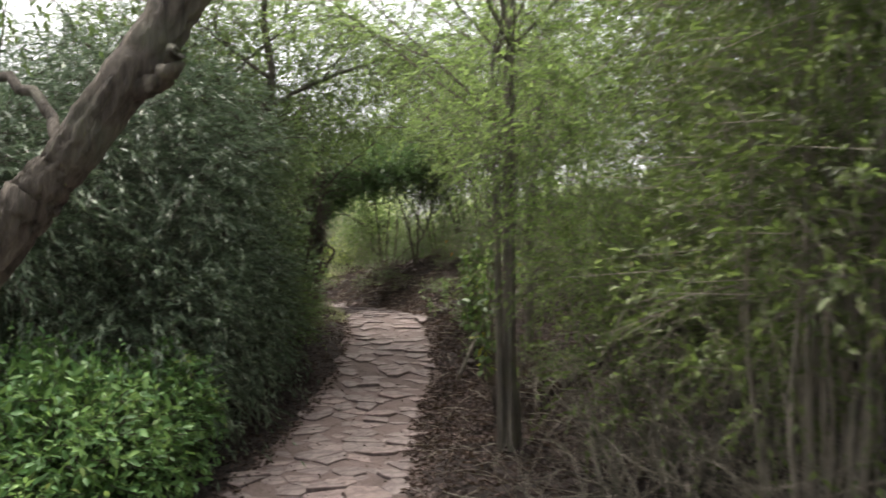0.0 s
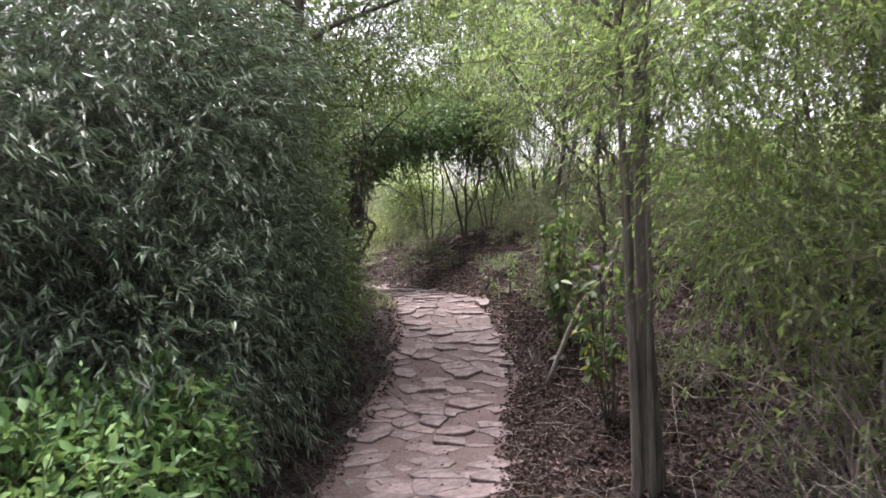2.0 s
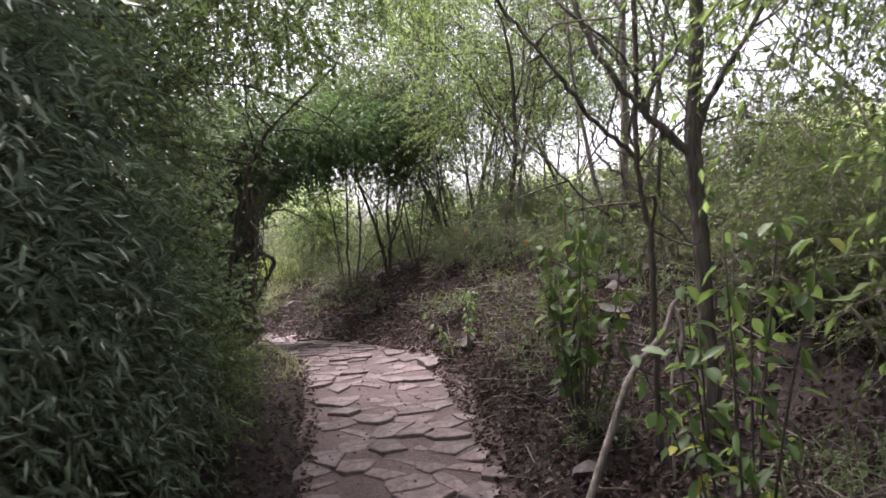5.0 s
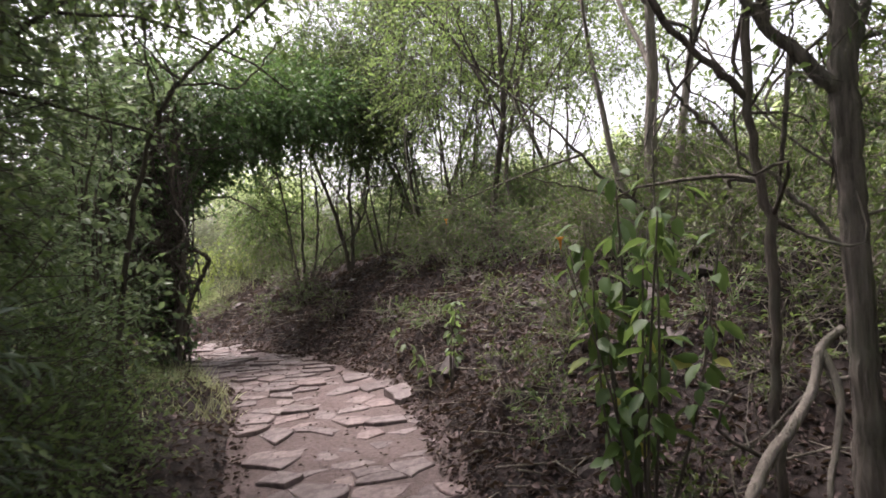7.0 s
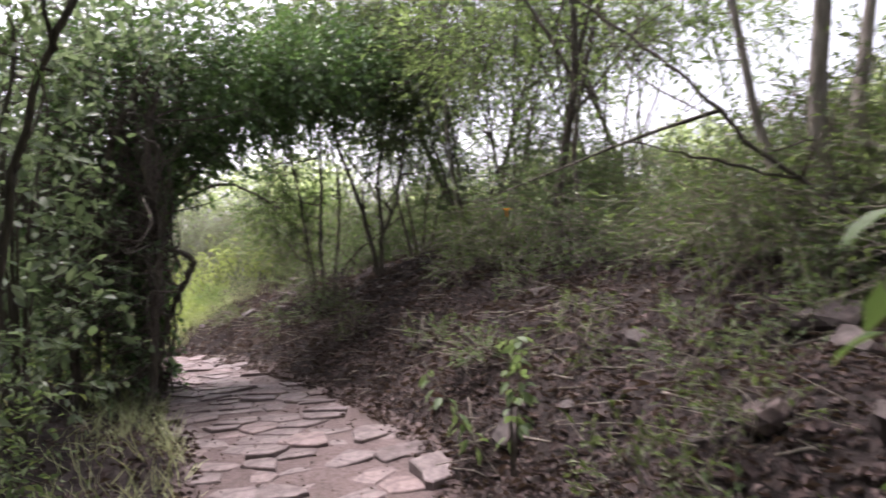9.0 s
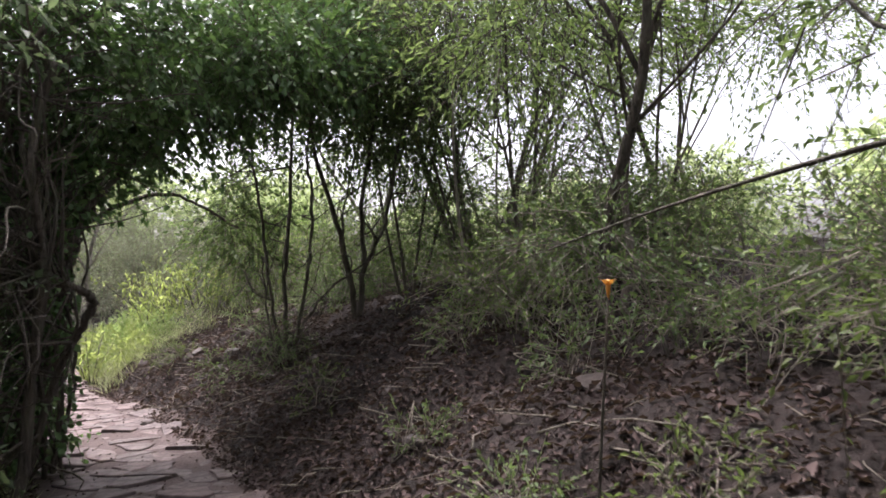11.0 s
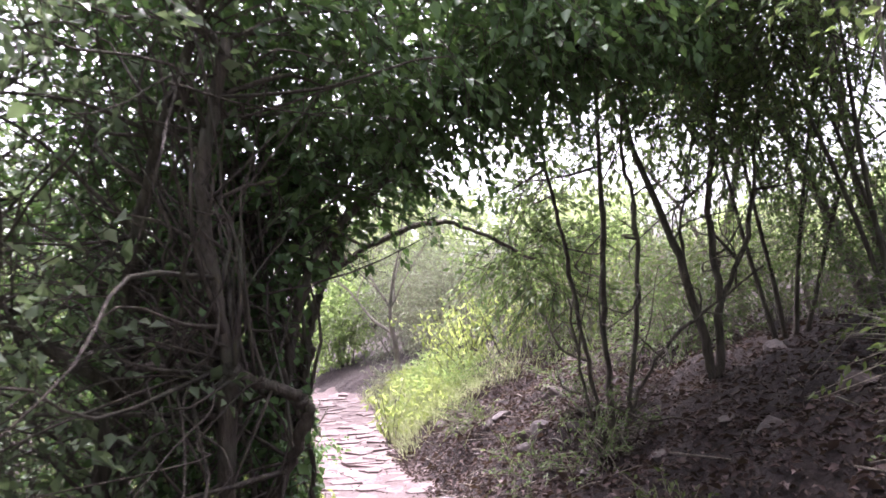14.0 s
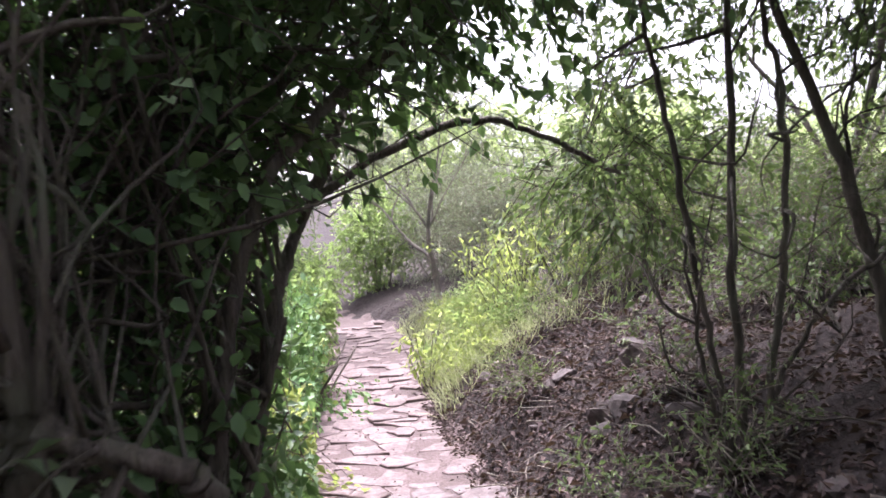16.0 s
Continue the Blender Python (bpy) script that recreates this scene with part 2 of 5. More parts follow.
def land(x, y):
    """Height of the ground."""
    s, v = along(x, y)
    w = half_width(v)
    right = np.clip(s - w, 0, None)
    left = np.clip(-s - w, 0, None)
    amp = np.interp(v, [0, 6, 8.5, 11, 14, 22, 27, 34], [0.25, 0.3, 0.7, 1.5, 1.55, 1.5, 1.0, 0.6])
    z = floor_z(v) + amp * (1 - np.exp(-right / 2.0)) + 0.12 * (1 - np.exp(-left / 0.8))
    off = np.clip((right + left) / 0.25, 0, 1)
    z = z + off * ((vnoise(x, y, 0.9) - 0.5) * 0.22 + (vnoise(x, y, 0.33) - 0.5) * 0.13 + (vnoise(x, y, 0.15) - 0.5) * 0.05) + (vnoise(x, y, 0.21) - 0.5) * (0.012 + 0.03 * off)
    far = np.clip((np.hypot(np.asarray(x) + 2, np.asarray(y) - 12) - 28) / 60, 0, 1)
    return z + far * 5.0 * vnoise(x, y, 25)


# ---- mesh helpers ----
def as_mesh(name, verts, faces, mat, smooth=True):
    me = bpy.data.meshes.new(name)
    faces = [np.asarray(f, np.int32) for f in (faces if isinstance(faces, list) else [faces]) if len(f)]
    verts = np.asarray(verts, np.float32)
    me.vertices.add(len(verts))
    me.vertices.foreach_set("co", verts.ravel())
    loops = np.concatenate([f.ravel() for f in faces])
    size = np.concatenate([np.full(len(f), f.shape[1]) for f in faces])
    me.loops.add(len(loops))
    me.loops.foreach_set("vertex_index", loops)
    me.polygons.add(len(size))
    me.polygons.foreach_set("loop_start", np.concatenate([[0], np.cumsum(size)[:-1]]).astype(np.int32))
    me.update(calc_edges=True)
    me.polygons.foreach_set("use_smooth", np.full(len(size), smooth))
    me.materials.append(mat)
    me.validate()
    return me


class Shape:
    """Gathers vertices and faces of one mesh."""

    def __init__(self):
        self.v, self.f, self.n = [], {}, 0

    def add(self, verts, *faces):
        for f in faces:
            if len(f):
                f = np.asarray(f)
                self.f.setdefault(f.shape[1], []).append(f + self.n)
        self.v.append(np.asarray(verts, float).reshape(-1, 3))
        self.n += len(self.v[-1])

    def mesh(self, name, mat, origin=(0, 0, 0), smooth=True):
        return as_mesh(name, np.vstack(self.v) - np.asarray(origin), [np.vstack(f) for f in self.f.values()], mat, smooth)


def tube(shape, pts, radii, sides=6, wob=0.0, r=None, ridge=0.0):
    """A limb: rings round a line of points, closed at both ends."""
    pts, radii = np.asarray(pts, float), np.asarray(radii, float)
    n = len(pts)
    tan = np.gradient(pts, axis=0)
    tan /= np.linalg.norm(tan, axis=1)[:, None] + 1e-9
    ref = np.array([1.0, 0, 0]) if abs(tan.mean(0)[0]) < 0.8 else np.array([0, 1.0, 0])
    a = np.cross(tan, ref)
    a /= np.linalg.norm(a, axis=1)[:, None]
    b = np.cross(tan, a)
    ang = np.linspace(0, 2 * np.pi, sides, endpoint=False)
    rr = radii[:, None] * np.ones(sides)
    if wob and r is not None:
        rr = rr * (1 + wob * r.standard_normal((n, sides)) * 0.6 + wob * np.sin(ang * 2 + r.random() * 6)[None])
    if ridge:
        sway = np.cumsum(r.normal(0, 0.12, (n, 1)), 0)
        rr = rr * (1 + ridge * (np.abs(np.sin(4.5 * (ang[None] + sway))) + 0.6 * np.sin(11 * ang[None] + 2 * sway + 0.5 * np.sin(3 * ang)[None]) - 0.5) + 0.25 * ridge * r.standard_normal((n, sides)))
    ring = pts[:, None] + rr[..., None] * (np.cos(ang)[None, :, None] * a[:, None] + np.sin(ang)[None, :, None] * b[:, None])
    v = np.vstack([ring.reshape(-1, 3), pts[:1], pts[-1:]])
    i = np.arange(n - 1)[:, None] * sides + np.arange(sides)[None]
    j = np.arange(n - 1)[:, None] * sides + (np.arange(sides)[None] + 1) % sides
    quads = np.stack([i, j, j + sides, i + sides], -1).reshape(-1, 4)
    k = np.arange(sides)
    k2 = (k + 1) % sides
    caps = np.vstack([np.stack([k2, k, np.full(sides, n * sides)], -1), np.stack([k + (n - 1) * sides, k2 + (n - 1) * sides, np.full(sides, n * sides + 1)], -1)])
    shape.add(v, quads, caps)


def unit(a):
    return a / (np.linalg.norm(a, axis=-1, keepdims=True) + 1e-9)


SPOT = {"origin": np.zeros(3)}


def walkway(pos):
    """True where a place lies in the clear way above the path."""
    p = pos + SPOT["origin"]
    mid = np.interp(p[:, 1], CURVE[:, 1], CURVE[:, 0])
    half = np.interp(p[:, 1], [0, 3, 5, 12, 14, 15.1, 16.4, 18], [0.95, 0.95, 0.75, 0.75, 0.6, 0.3, 0.3, 0.45])
    h = p[:, 2] - floor_z(p[:, 1])
    return (np.abs(p[:, 0] - mid) < half) & (h > 0.1) & (h < np.interp(p[:, 1], [0, 3, 12, 14.6, 15.2], [2.7, 2.5, 2.4, 1.9, 1.6])) & (p[:, 1] < 24)


def blades(shape, pos, direction, up, length, width, fold=0.25, droop=0.15, mid=0.45):
    """Leaves: each a folded blade with a base, two sides and a bent tip."""
    n = len(pos)
    length = np.broadcast_to(length, n)[:, None]
    width = np.broadcast_to(width, n)[:, None]
    d = unit(direction)
    side = unit(np.cross(d, up))
    nor = np.cross(side, d)
    tip = pos + d * length - nor * droop * length
    m = pos + d * length * mid
    l, r = m + side * width / 2 + nor * width * fold, m - side * width / 2 + nor * width * fold
    v = np.stack([pos, l, tip, r], 1).reshape(-1, 3)
    i = np.arange(n)[:, None] * 4
    shape.add(v, np.vstack([i + np.array([0, 2, 1]), i + np.array([0, 3, 2])]))


def broad(shape, pos, direction, up, length, width, fold=0.15, droop=0.2):
    """Broad leaves with a rounded outline, six corners and a midrib fold."""
    n = len(pos)
    length = np.broadcast_to(length, n)[:, None]
    width = np.broadcast_to(width, n)[:, None]
    d = unit(direction)
    side = unit(np.cross(d, up))
    nor = np.cross(side, d)
    at = lambda t, w: pos + d * length * t + side * width * w + nor * (abs(w) * fold * width * 2 - droop * length * t * t)
    v = np.stack([at(0, 0), at(0.28, 0.42), at(0.65, 0.45), at(1, 0), at(0.65, -0.45), at(0.28, -0.42), at(0.5, 0)], 1).reshape(-1, 3)
    i = np.arange(n)[:, None] * 7
    f = np.vstack([i + np.array(t) for t in ((6, 0, 1), (6, 1, 2), (6, 2, 3), (6, 3, 4), (6, 4, 5), (6, 5, 0))])
    shape.add(v, f)


def sprigs(leaves, twigs, r, starts, dirs, length, count, leaf, wide, hang=0.3, spread=0.9, kind=blades, jitter=0.25, thick=0.0025):
    """Leafy twigs: from each start a drooping twig with leaves set along both sides."""
    n = len(starts)
    dirs = unit(dirs)
    length = length * r.uniform(0.6, 1.4, n)
    t = (np.arange(count)[None] + r.random((n, count))) / count
    sag = np.zeros((n, count, 3))
    sag[..., 2] = -hang * (t * length[:, None]) ** 1.0 * t
    pos = starts[:, None] + dirs[:, None] * (t * length[:, None])[..., None] + sag
    tan = unit(dirs[:, None] + np.stack([0 * t, 0 * t, -2 * hang * t], -1))
    out = unit(r.standard_normal((n, count, 3)))
    d = unit(tan + spread * out + np.array([0, 0, -hang * 0.6]))
    up = unit(np.array([0, 0, 1.0]) + 0.8 * r.standard_normal((n, count, 3)))
    ln = leaf * r.uniform(1 - jitter * 2, 1 + jitter * 1.6, (n, count))
    pos, d, up, ln = pos.reshape(-1, 3), d.reshape(-1, 3), up.reshape(-1, 3), ln.ravel()
    ok = ~(walkway(pos) | walkway(pos + d * ln[:, None]))
    kind(leaves, pos[ok], d[ok], up[ok], ln[ok], ln[ok] * wide)
    if twigs is not None:
        end = starts + dirs * length[:, None] + np.stack([0 * length, 0 * length, -hang * length], -1)
        ok = ~(walkway(starts) | walkway(end))
        starts, dirs, end, n = starts[ok], dirs[ok], end[ok], int(ok.sum())
        a = unit(np.cross(dirs, [0.3, 0.2, 1.0]))
        b = np.cross(dirs, a)
        ring = [np.stack([p + (np.cos(q) * a + np.sin(q) * b) * w for q in (0, 2.1, 4.2)], 1) for p, w in ((starts, thick * 1.5), (end, thick * 0.5))]
        v = np.concatenate(ring, 1).reshape(-1, 3)
        i = np.arange(n)[:, None] * 6
        twigs.add(v, np.vstack([i + np.array([k, (k + 1) % 3, 3 + (k + 1) % 3, 3 + k]) for k in range(3)]))


def in_blobs(r, blobs, n, shell=0.5):
    """Random points in ellipsoids (x, y, z, rx, ry, rz), most of them towards the skin, and the way outward."""
    blobs = np.asarray(blobs, float)
    vol = np.prod(blobs[:, 3:], 1) ** 0.75
    k = r.choice(len(blobs), n, p=vol / vol.sum())
    d = unit(r.standard_normal((n, 3)))
    rad = r.random(n) ** shell
    return blobs[k, :3] + d * blobs[k, 3:] * rad[:, None], d


def thing(name, place, label, category, group="", kind=""):
    ob = new(name)
    ob.location = place
    SPOT["origin"] = np.array(place, float)
    ob.empty_display_size = 0.1
    return tagged(ob, label, category, group, kind)


def part(name, me, parent, label=""):
    ob = new(name, me)
    ob.parent = parent
    if label:
        ob["label"] = label
    return ob


def grow(r, p, d, length, rad, level, out, tips, bend=0.18, lift=0.15, kids=4, fork=0.75, first=0.35):
    """A branching limb: lines with radii in out (by level), twig places in tips."""
    n = 6
    pts, dirs = [np.array(p, float)], unit(np.array(d, float))
    step = length / n
    ways = []
    for i in range(n):
        dirs = unit(dirs + bend * r.standard_normal(3) + np.array([0, 0, lift * 0.2]))
        ways.append(dirs)
        pts.append(pts[-1] + dirs * step)
    pts = np.array(pts)
    radii = rad * np.linspace(1, 0.4, n + 1)
    out.setdefault(level, []).append((pts, radii))
    if level == 0:
        for q in np.linspace(0.25, 1, 6):
            k = min(n - 1, int(q * n))
            tips.append((pts[k + 1], ways[k]))
        return
    for c in range(kids):
        q = r.uniform(first, 1.0) if c else 1.0
        k = min(n - 1, int(q * n))
        side = unit(np.cross(ways[k], r.standard_normal(3)))
        nd = unit(ways[k] * (1 - 0.35 * fork) + side * fork * r.uniform(0.6, 1.2) + np.array([0, 0, lift]))
        if c == 0:
            nd = unit(ways[k] + 0.25 * r.standard_normal(3))
        grow(r, pts[k + 1], nd, length * r.uniform(0.5, 0.75), radii[k + 1] * (r.uniform(0.5, 0.75) if c else 0.95), level - 1, out, tips, bend, lift, kids, fork)


def tree(name, label, place, stems, mat, leafmat, seed, leaf=0.05, wide=0.5, count=10, per_tip=2, twig_len=0.35, hang=0.25, levels=2, kids=4,
         lift=0.15, bend=0.15, fork=0.75, sides=8, kind=blades, group="trees beside the path", category="tree", fill=None, fill_n=0, first=0.35):
    """A tree or many-stemmed shrub. stems: (offset, direction, length, radius) each grown as a trunk with limbs; fill: extra crown masses."""
    r = np.random.default_rng(seed)
    x, y = place
    z = float(land(x, y)[0]) - 0.05
    root = thing(name, (x, y, z), label, category, group)
    leaves, twigs = Shape(), Shape()
    tips_all = []
    for off, d, length, rad in stems:
        out, tips = {}, []
        grow(r, np.array([off[0], off[1], off[2] if len(off) > 2 else 0.0]), d, length, rad, levels, out, tips, bend, lift, kids, fork, first)
        pts, radii = out[levels][0]
        s = Shape()
        radii = radii.copy()
        radii[0] *= 1.25
        fine = spline(pts, 4)
        if sides > 10:
            fine = spline(pts, 16)
        tube(s, fine, np.interp(np.linspace(0, 1, len(fine)), np.linspace(0, 1, len(radii)), radii), sides, 0.06 if sides < 10 else 0.03, r, 0.09 if sides > 10 else 0.0)
        part("trunk" if rad > 0.03 else "stem", s.mesh("trunk", mat), root)
        if levels > 1:
            for pts, radii in out[levels - 1]:
                s = Shape()
                tube(s, spline(pts, 2), np.interp(np.linspace(0, 1, 13), np.linspace(0, 1, 7), radii), 6, 0.05, r)
                part("limb", s.mesh("limb", mat), root)
        for lv in range(levels - 1 if levels > 1 else levels):
            for pts, radii in out[lv]:
                tube(twigs, pts, np.maximum(radii, 0.002), 4)
        tips_all += tips
    if leaf > 0:
        pos = np.repeat(np.array([t[0] for t in tips_all]), per_tip, 0)
        way = np.repeat(np.array([t[1] for t in tips_all]), per_tip, 0)
        way = unit(way + 0.8 * r.standard_normal(way.shape))
        if fill:
            p2, d2 = in_blobs(r, fill, fill_n)
            pos, way = np.vstack([pos, p2]), np.vstack([way, unit(d2 + 0.6 * r.standard_normal(d2.shape))])
        sprigs(leaves, twigs, r, pos, way, twig_len, count, leaf, wide, hang, kind=kind)
        part("crown", leaves.mesh("crown", leafmat), root)
    if twigs.n:
        part("fine_branching", twigs.mesh("fine_branching", mat), root)["kind"] = "stuff"
    return root


def bush(name, label, place, blobs, n, leafmat, stemmat, seed, leaf=0.06, wide=0.4, count=9, twig_len=0.35, hang=0.3, stems=12, kind=blades, shell=0.45,
         spread=0.9, group="shrubs beside the path", category="shrub", reach=1.0, stem_r=0.012, lift=0.35, twiggy=True):
    """A dense shrub: bent stems from the ground into the crown and leafy sprigs all over it. blobs are relative to the base."""
    r = np.random.default_rng(seed)
    x, y = place
    z = float(land(x, y)[0]) - 0.04
    root = thing(name, (x, y, z), label, category, group)
    leaves, twigs = Shape(), Shape() if twiggy else None
    pos, out = in_blobs(r, blobs, n, shell)
    gz = land(pos[:, 0] + x, pos[:, 1] + y) - z
    keep = pos[:, 2] > gz + 0.03
    pos, out = pos[keep], out[keep]
    way = unit(out + np.array([0, 0, lift]) + 0.7 * r.standard_normal(out.shape))
    sprigs(leaves, twigs, r, pos, way, twig_len, count, leaf, wide, hang, spread, kind)
    part("crown", leaves.mesh("crown", leafmat), root)
    ends, _ = in_blobs(r, blobs, stems, 0.6)
    for e in ends:
        b = np.array([e[0] * 0.35 * reach, e[1] * 0.35 * reach, 0])
        b[2] = float(land(b[0] + x, b[1] + y)[0]) - z - 0.03
        m1 = b + (e - b) * 0.4 + np.array([0, 0, 0.15 * abs(e[2])]) + r.normal(0, 0.06, 3)
        m2 = b + (e - b) * 0.75 + np.array([0, 0, 0.12 * abs(e[2])]) + r.normal(0, 0.06, 3)
        line = spline(np.array([b, m1, m2, e]), 4)
        s = Shape()
        tube(s, line, np.linspace(stem_r * r.uniform(0.7, 1.4), 0.004, len(line)), 6, 0.05, r)
        part("stem", s.mesh("stem", stemmat), root)
    if twigs is not None:
        part("fine_branching", twigs.mesh("fine_branching", stemmat), root)["kind"] = "stuff"
    return root


# ---- ground and path ----
def axis(lo, hi, fine_lo, fine_hi, step):
    a = np.arange(fine_lo, fine_hi, step)
    left = fine_lo - np.cumsum(0.3 * 1.22 ** np.arange(40))
    right = fine_hi + np.cumsum(0.3 * 1.22 ** np.arange(40))
    return np.concatenate([[lo], left[left > lo][::-1], a, right[right < hi], [hi]])


gx, gy = axis(-450, 450, -9.0, 5.0, 0.08), axis(-450, 450, 1.0, 27.0, 0.085)
GX, GY = np.meshgrid(gx, gy)
gs, gv = along(GX.ravel(), GY.ravel())
GZ = land(GX.ravel(), GY.ravel()) - 0.03 * (np.abs(gs) < half_width(gv))
ii = np.arange(len(gy) - 1)[:, None] * len(gx) + np.arange(len(gx) - 1)[None]
quads = np.stack([ii, ii + 1, ii + 1 + len(gx), ii + len(gx)], -1).reshape(-1, 4)
ground = new("ground", as_mesh("ground", np.stack([GX.ravel(), GY.ravel(), GZ], -1), quads, M["soil"]))
tagged(ground, "dark brown woodland soil strewn with dry leaves", "ground", kind="structure")


def path_point(a, s):
    """World place at arc length a and offset s to the right of the middle line."""
    x, y = np.interp(a, ARC, CURVE[:, 0]), np.interp(a, ARC, CURVE[:, 1])
    e = 0.15
    dx = np.interp(a + e, ARC, CURVE[:, 0]) - np.interp(a - e, ARC, CURVE[:, 0])
    dy = np.interp(a + e, ARC, CURVE[:, 1]) - np.interp(a - e, ARC, CURVE[:, 1])
    q = np.hypot(dx, dy)
    return x + s * dy / q, y - s * dx / q


A0, A1 = np.interp(-4, CURVE[:, 1], ARC), np.interp(29, CURVE[:, 1], ARC)
pa = np.arange(A0, A1, 0.07)
pw = np.linspace(-1, 1, 25)
PA, PW = np.meshgrid(pa, pw, indexing="ij")
pv = np.interp(PA.ravel(), ARC, CURVE[:, 1])
off = PW.ravel() * (half_width(pv) + 0.16 + 0.12 * (vnoise(PA.ravel(), PW.ravel() > 0, 0.5) - 0.5))
px, py = path_point(PA.ravel(), off)
pz = land(px, py) + 0.006 - 0.06 * (np.abs(PW.ravel()) > 0.99) - 0.012 * np.clip(np.abs(PW.ravel()) - 0.8, 0, 1) * 5
ii = np.arange(len(pa) - 1)[:, None] * len(pw) + np.arange(len(pw) - 1)[None]
quads = np.stack([ii, ii + len(pw), ii + len(pw) + 1, ii + 1], -1).reshape(-1, 4)
path = new("path", as_mesh("path", np.stack([px, py, pz], -1), quads, M["dirt"]))
tagged(path, "pinkish trodden earth path set with flagstones", "path", kind="structure")

def limbs_tree(name, label, place, lines, mat, leafmat, seed, blobs, n, leaf=0.06, wide=0.62, count=9, twig_len=0.32, bare=0, kind=blades, hang=0.25, shell=0.6, twig_max=1.4, clear=False):
    """A tree whose chief limbs follow given lines (relative points and radii); foliage fills the masses round it."""
    r = np.random.default_rng(seed)
    x, y = place
    z = float(land(x, y)[0]) - 0.04
    root = thing(name, (x, y, z), label, "tree", "trees beside the path")
    twigs, leaves = Shape(), Shape()
    for pts, r0, r1 in lines:
        thick = r0 > 0.05
        line = spline(np.array(pts, float), 18 if thick else 7)
        line = line + r.normal(0, 0.003 if thick else 0.006, line.shape)
        s = Shape()
        girth = np.interp(np.linspace(0, 1, len(line)), np.linspace(0, 1, 2 * len(pts)), 1 + 0.08 * r.standard_normal(2 * len(pts)))
        tube(s, line, np.linspace(r0, r1, len(line)) * girth, 36 if thick else 10, 0.02 if thick else 0.06, r, 0.09 if thick else 0.0)
        part("limb", s.mesh("limb", mat), root)
        for k in range(bare if r0 > 0.009 else 0):
            j = r.integers(4, len(line))
            d = unit(r.normal(0, 1, 3) + np.array([0, 0, 0.4]))
            L = r.uniform(0.3, twig_max)
            q = spline(np.array([line[j], line[j] + d * L * 0.35 + r.normal(0, 0.06, 3), line[j] + d * L * 0.7 + r.normal(0, 0.1, 3), line[j] + d * L + r.normal(0, 0.16, 3)]), 3)
            gap = clear and ((q[:, 0] + x > -2.45) & (q[:, 2] + z < 2.9)).any()
            if not gap and not walkway(q).any():
                tube(twigs, q, np.linspace(min(r.uniform(0.004, 0.013), 0.6 * r0), 0.0015, len(q)), 4)
    pos, out = in_blobs(r, blobs, n, shell)
    way = unit(out + 0.9 * r.standard_normal(out.shape))
    sprigs(leaves, twigs, r, pos, way, twig_len, count, leaf, wide, hang, 0.9, kind)
    part("crown", leaves.mesh("crown", leafmat), root)
    part("fine_branching", twigs.mesh("fine_branching", mat), root)["kind"] = "stuff"
    return root


def rel(o, pts):
    """World points taken relative to a tree's base."""
    return [tuple(np.array(p) - np.array(o)) for p in pts]



# ---- left of the first stretch: leaning tree, weeds, grey-green thicket ----
limbs_tree("leaning_tree", "leaning grey-brown trunk with rough furrowed bark", (-2.12, 1.3), [
    ([(0, 0, 0), (0.35, 0.18, 0.6), (0.72, 0.38, 1.22), (1.06, 0.55, 1.8), (1.23, 0.6, 2.03), (1.44, 0.75, 2.45), (1.62, 0.9, 2.8), (1.75, 1.1, 3.5)], 0.075, 0.048),
    ([(1.3, 0.66, 2.15), (1.42, 0.62, 2.2), (1.47, 0.6, 2.26)], 0.03, 0.02),
    ([(1.2, 0.6, 1.98), (1.0, 0.8, 2.2), (0.6, 1.1, 2.35), (0.2, 1.5, 2.5)], 0.02, 0.008),
    ([(1.55, 0.85, 2.7), (1.0, 1.2, 3.0), (0.3, 1.5, 3.2), (-0.4, 1.8, 3.5)], 0.03, 0.01)],
    M["bark"], M["mid"], 3, [(0.2, 1.9, 3.3, 1.2, 0.9, 0.6), (1.0, 2.0, 3.9, 1.0, 1.0, 0.5)], 420, leaf=0.05, wide=0.45, count=11, bare=5)
bush("willow_leaved_thicket", "dense grey-green thicket of narrow drooping leaves", (-2.9, 7.2),
     [(0.35, -0.8, 0.9, 0.95, 1.1, 1.0), (0.55, 0.5, 1.1, 0.9, 1.3, 1.3), (0.1, 0, 2.2, 1.2, 1.7, 1.2), (-1.2, -0.5, 1.6, 1.4, 1.7, 1.6), (0.5, 1.3, 1.1, 0.7, 0.7, 1.1),
      (-0.2, 0.4, 3.0, 1.2, 1.5, 0.8), (-0.6, -1.8, 2.0, 1.0, 1.0, 0.9)],
     9000, M["willow"], M["bark_dark"], 11, leaf=0.076, wide=0.18, count=15, twig_len=0.55, hang=0.55, stems=30, shell=0.42, spread=0.7, lift=0.5)
bush("wayside_bush", "olive-green small-leaved bush at the thicket's end", (-2.35, 9.3), [(0, 0, 0.8, 0.65, 0.9, 0.9), (-0.1, -0.2, 1.9, 0.8, 1.0, 0.9), (-0.2, 0.3, 2.8, 0.8, 0.9, 0.6), (0.1, 0.6, 0.3, 0.5, 0.7, 0.4)], 2100, M["mid"], M["bark_dark"], 83, leaf=0.042, wide=0.42, count=11,
     twig_len=0.36, stems=20)
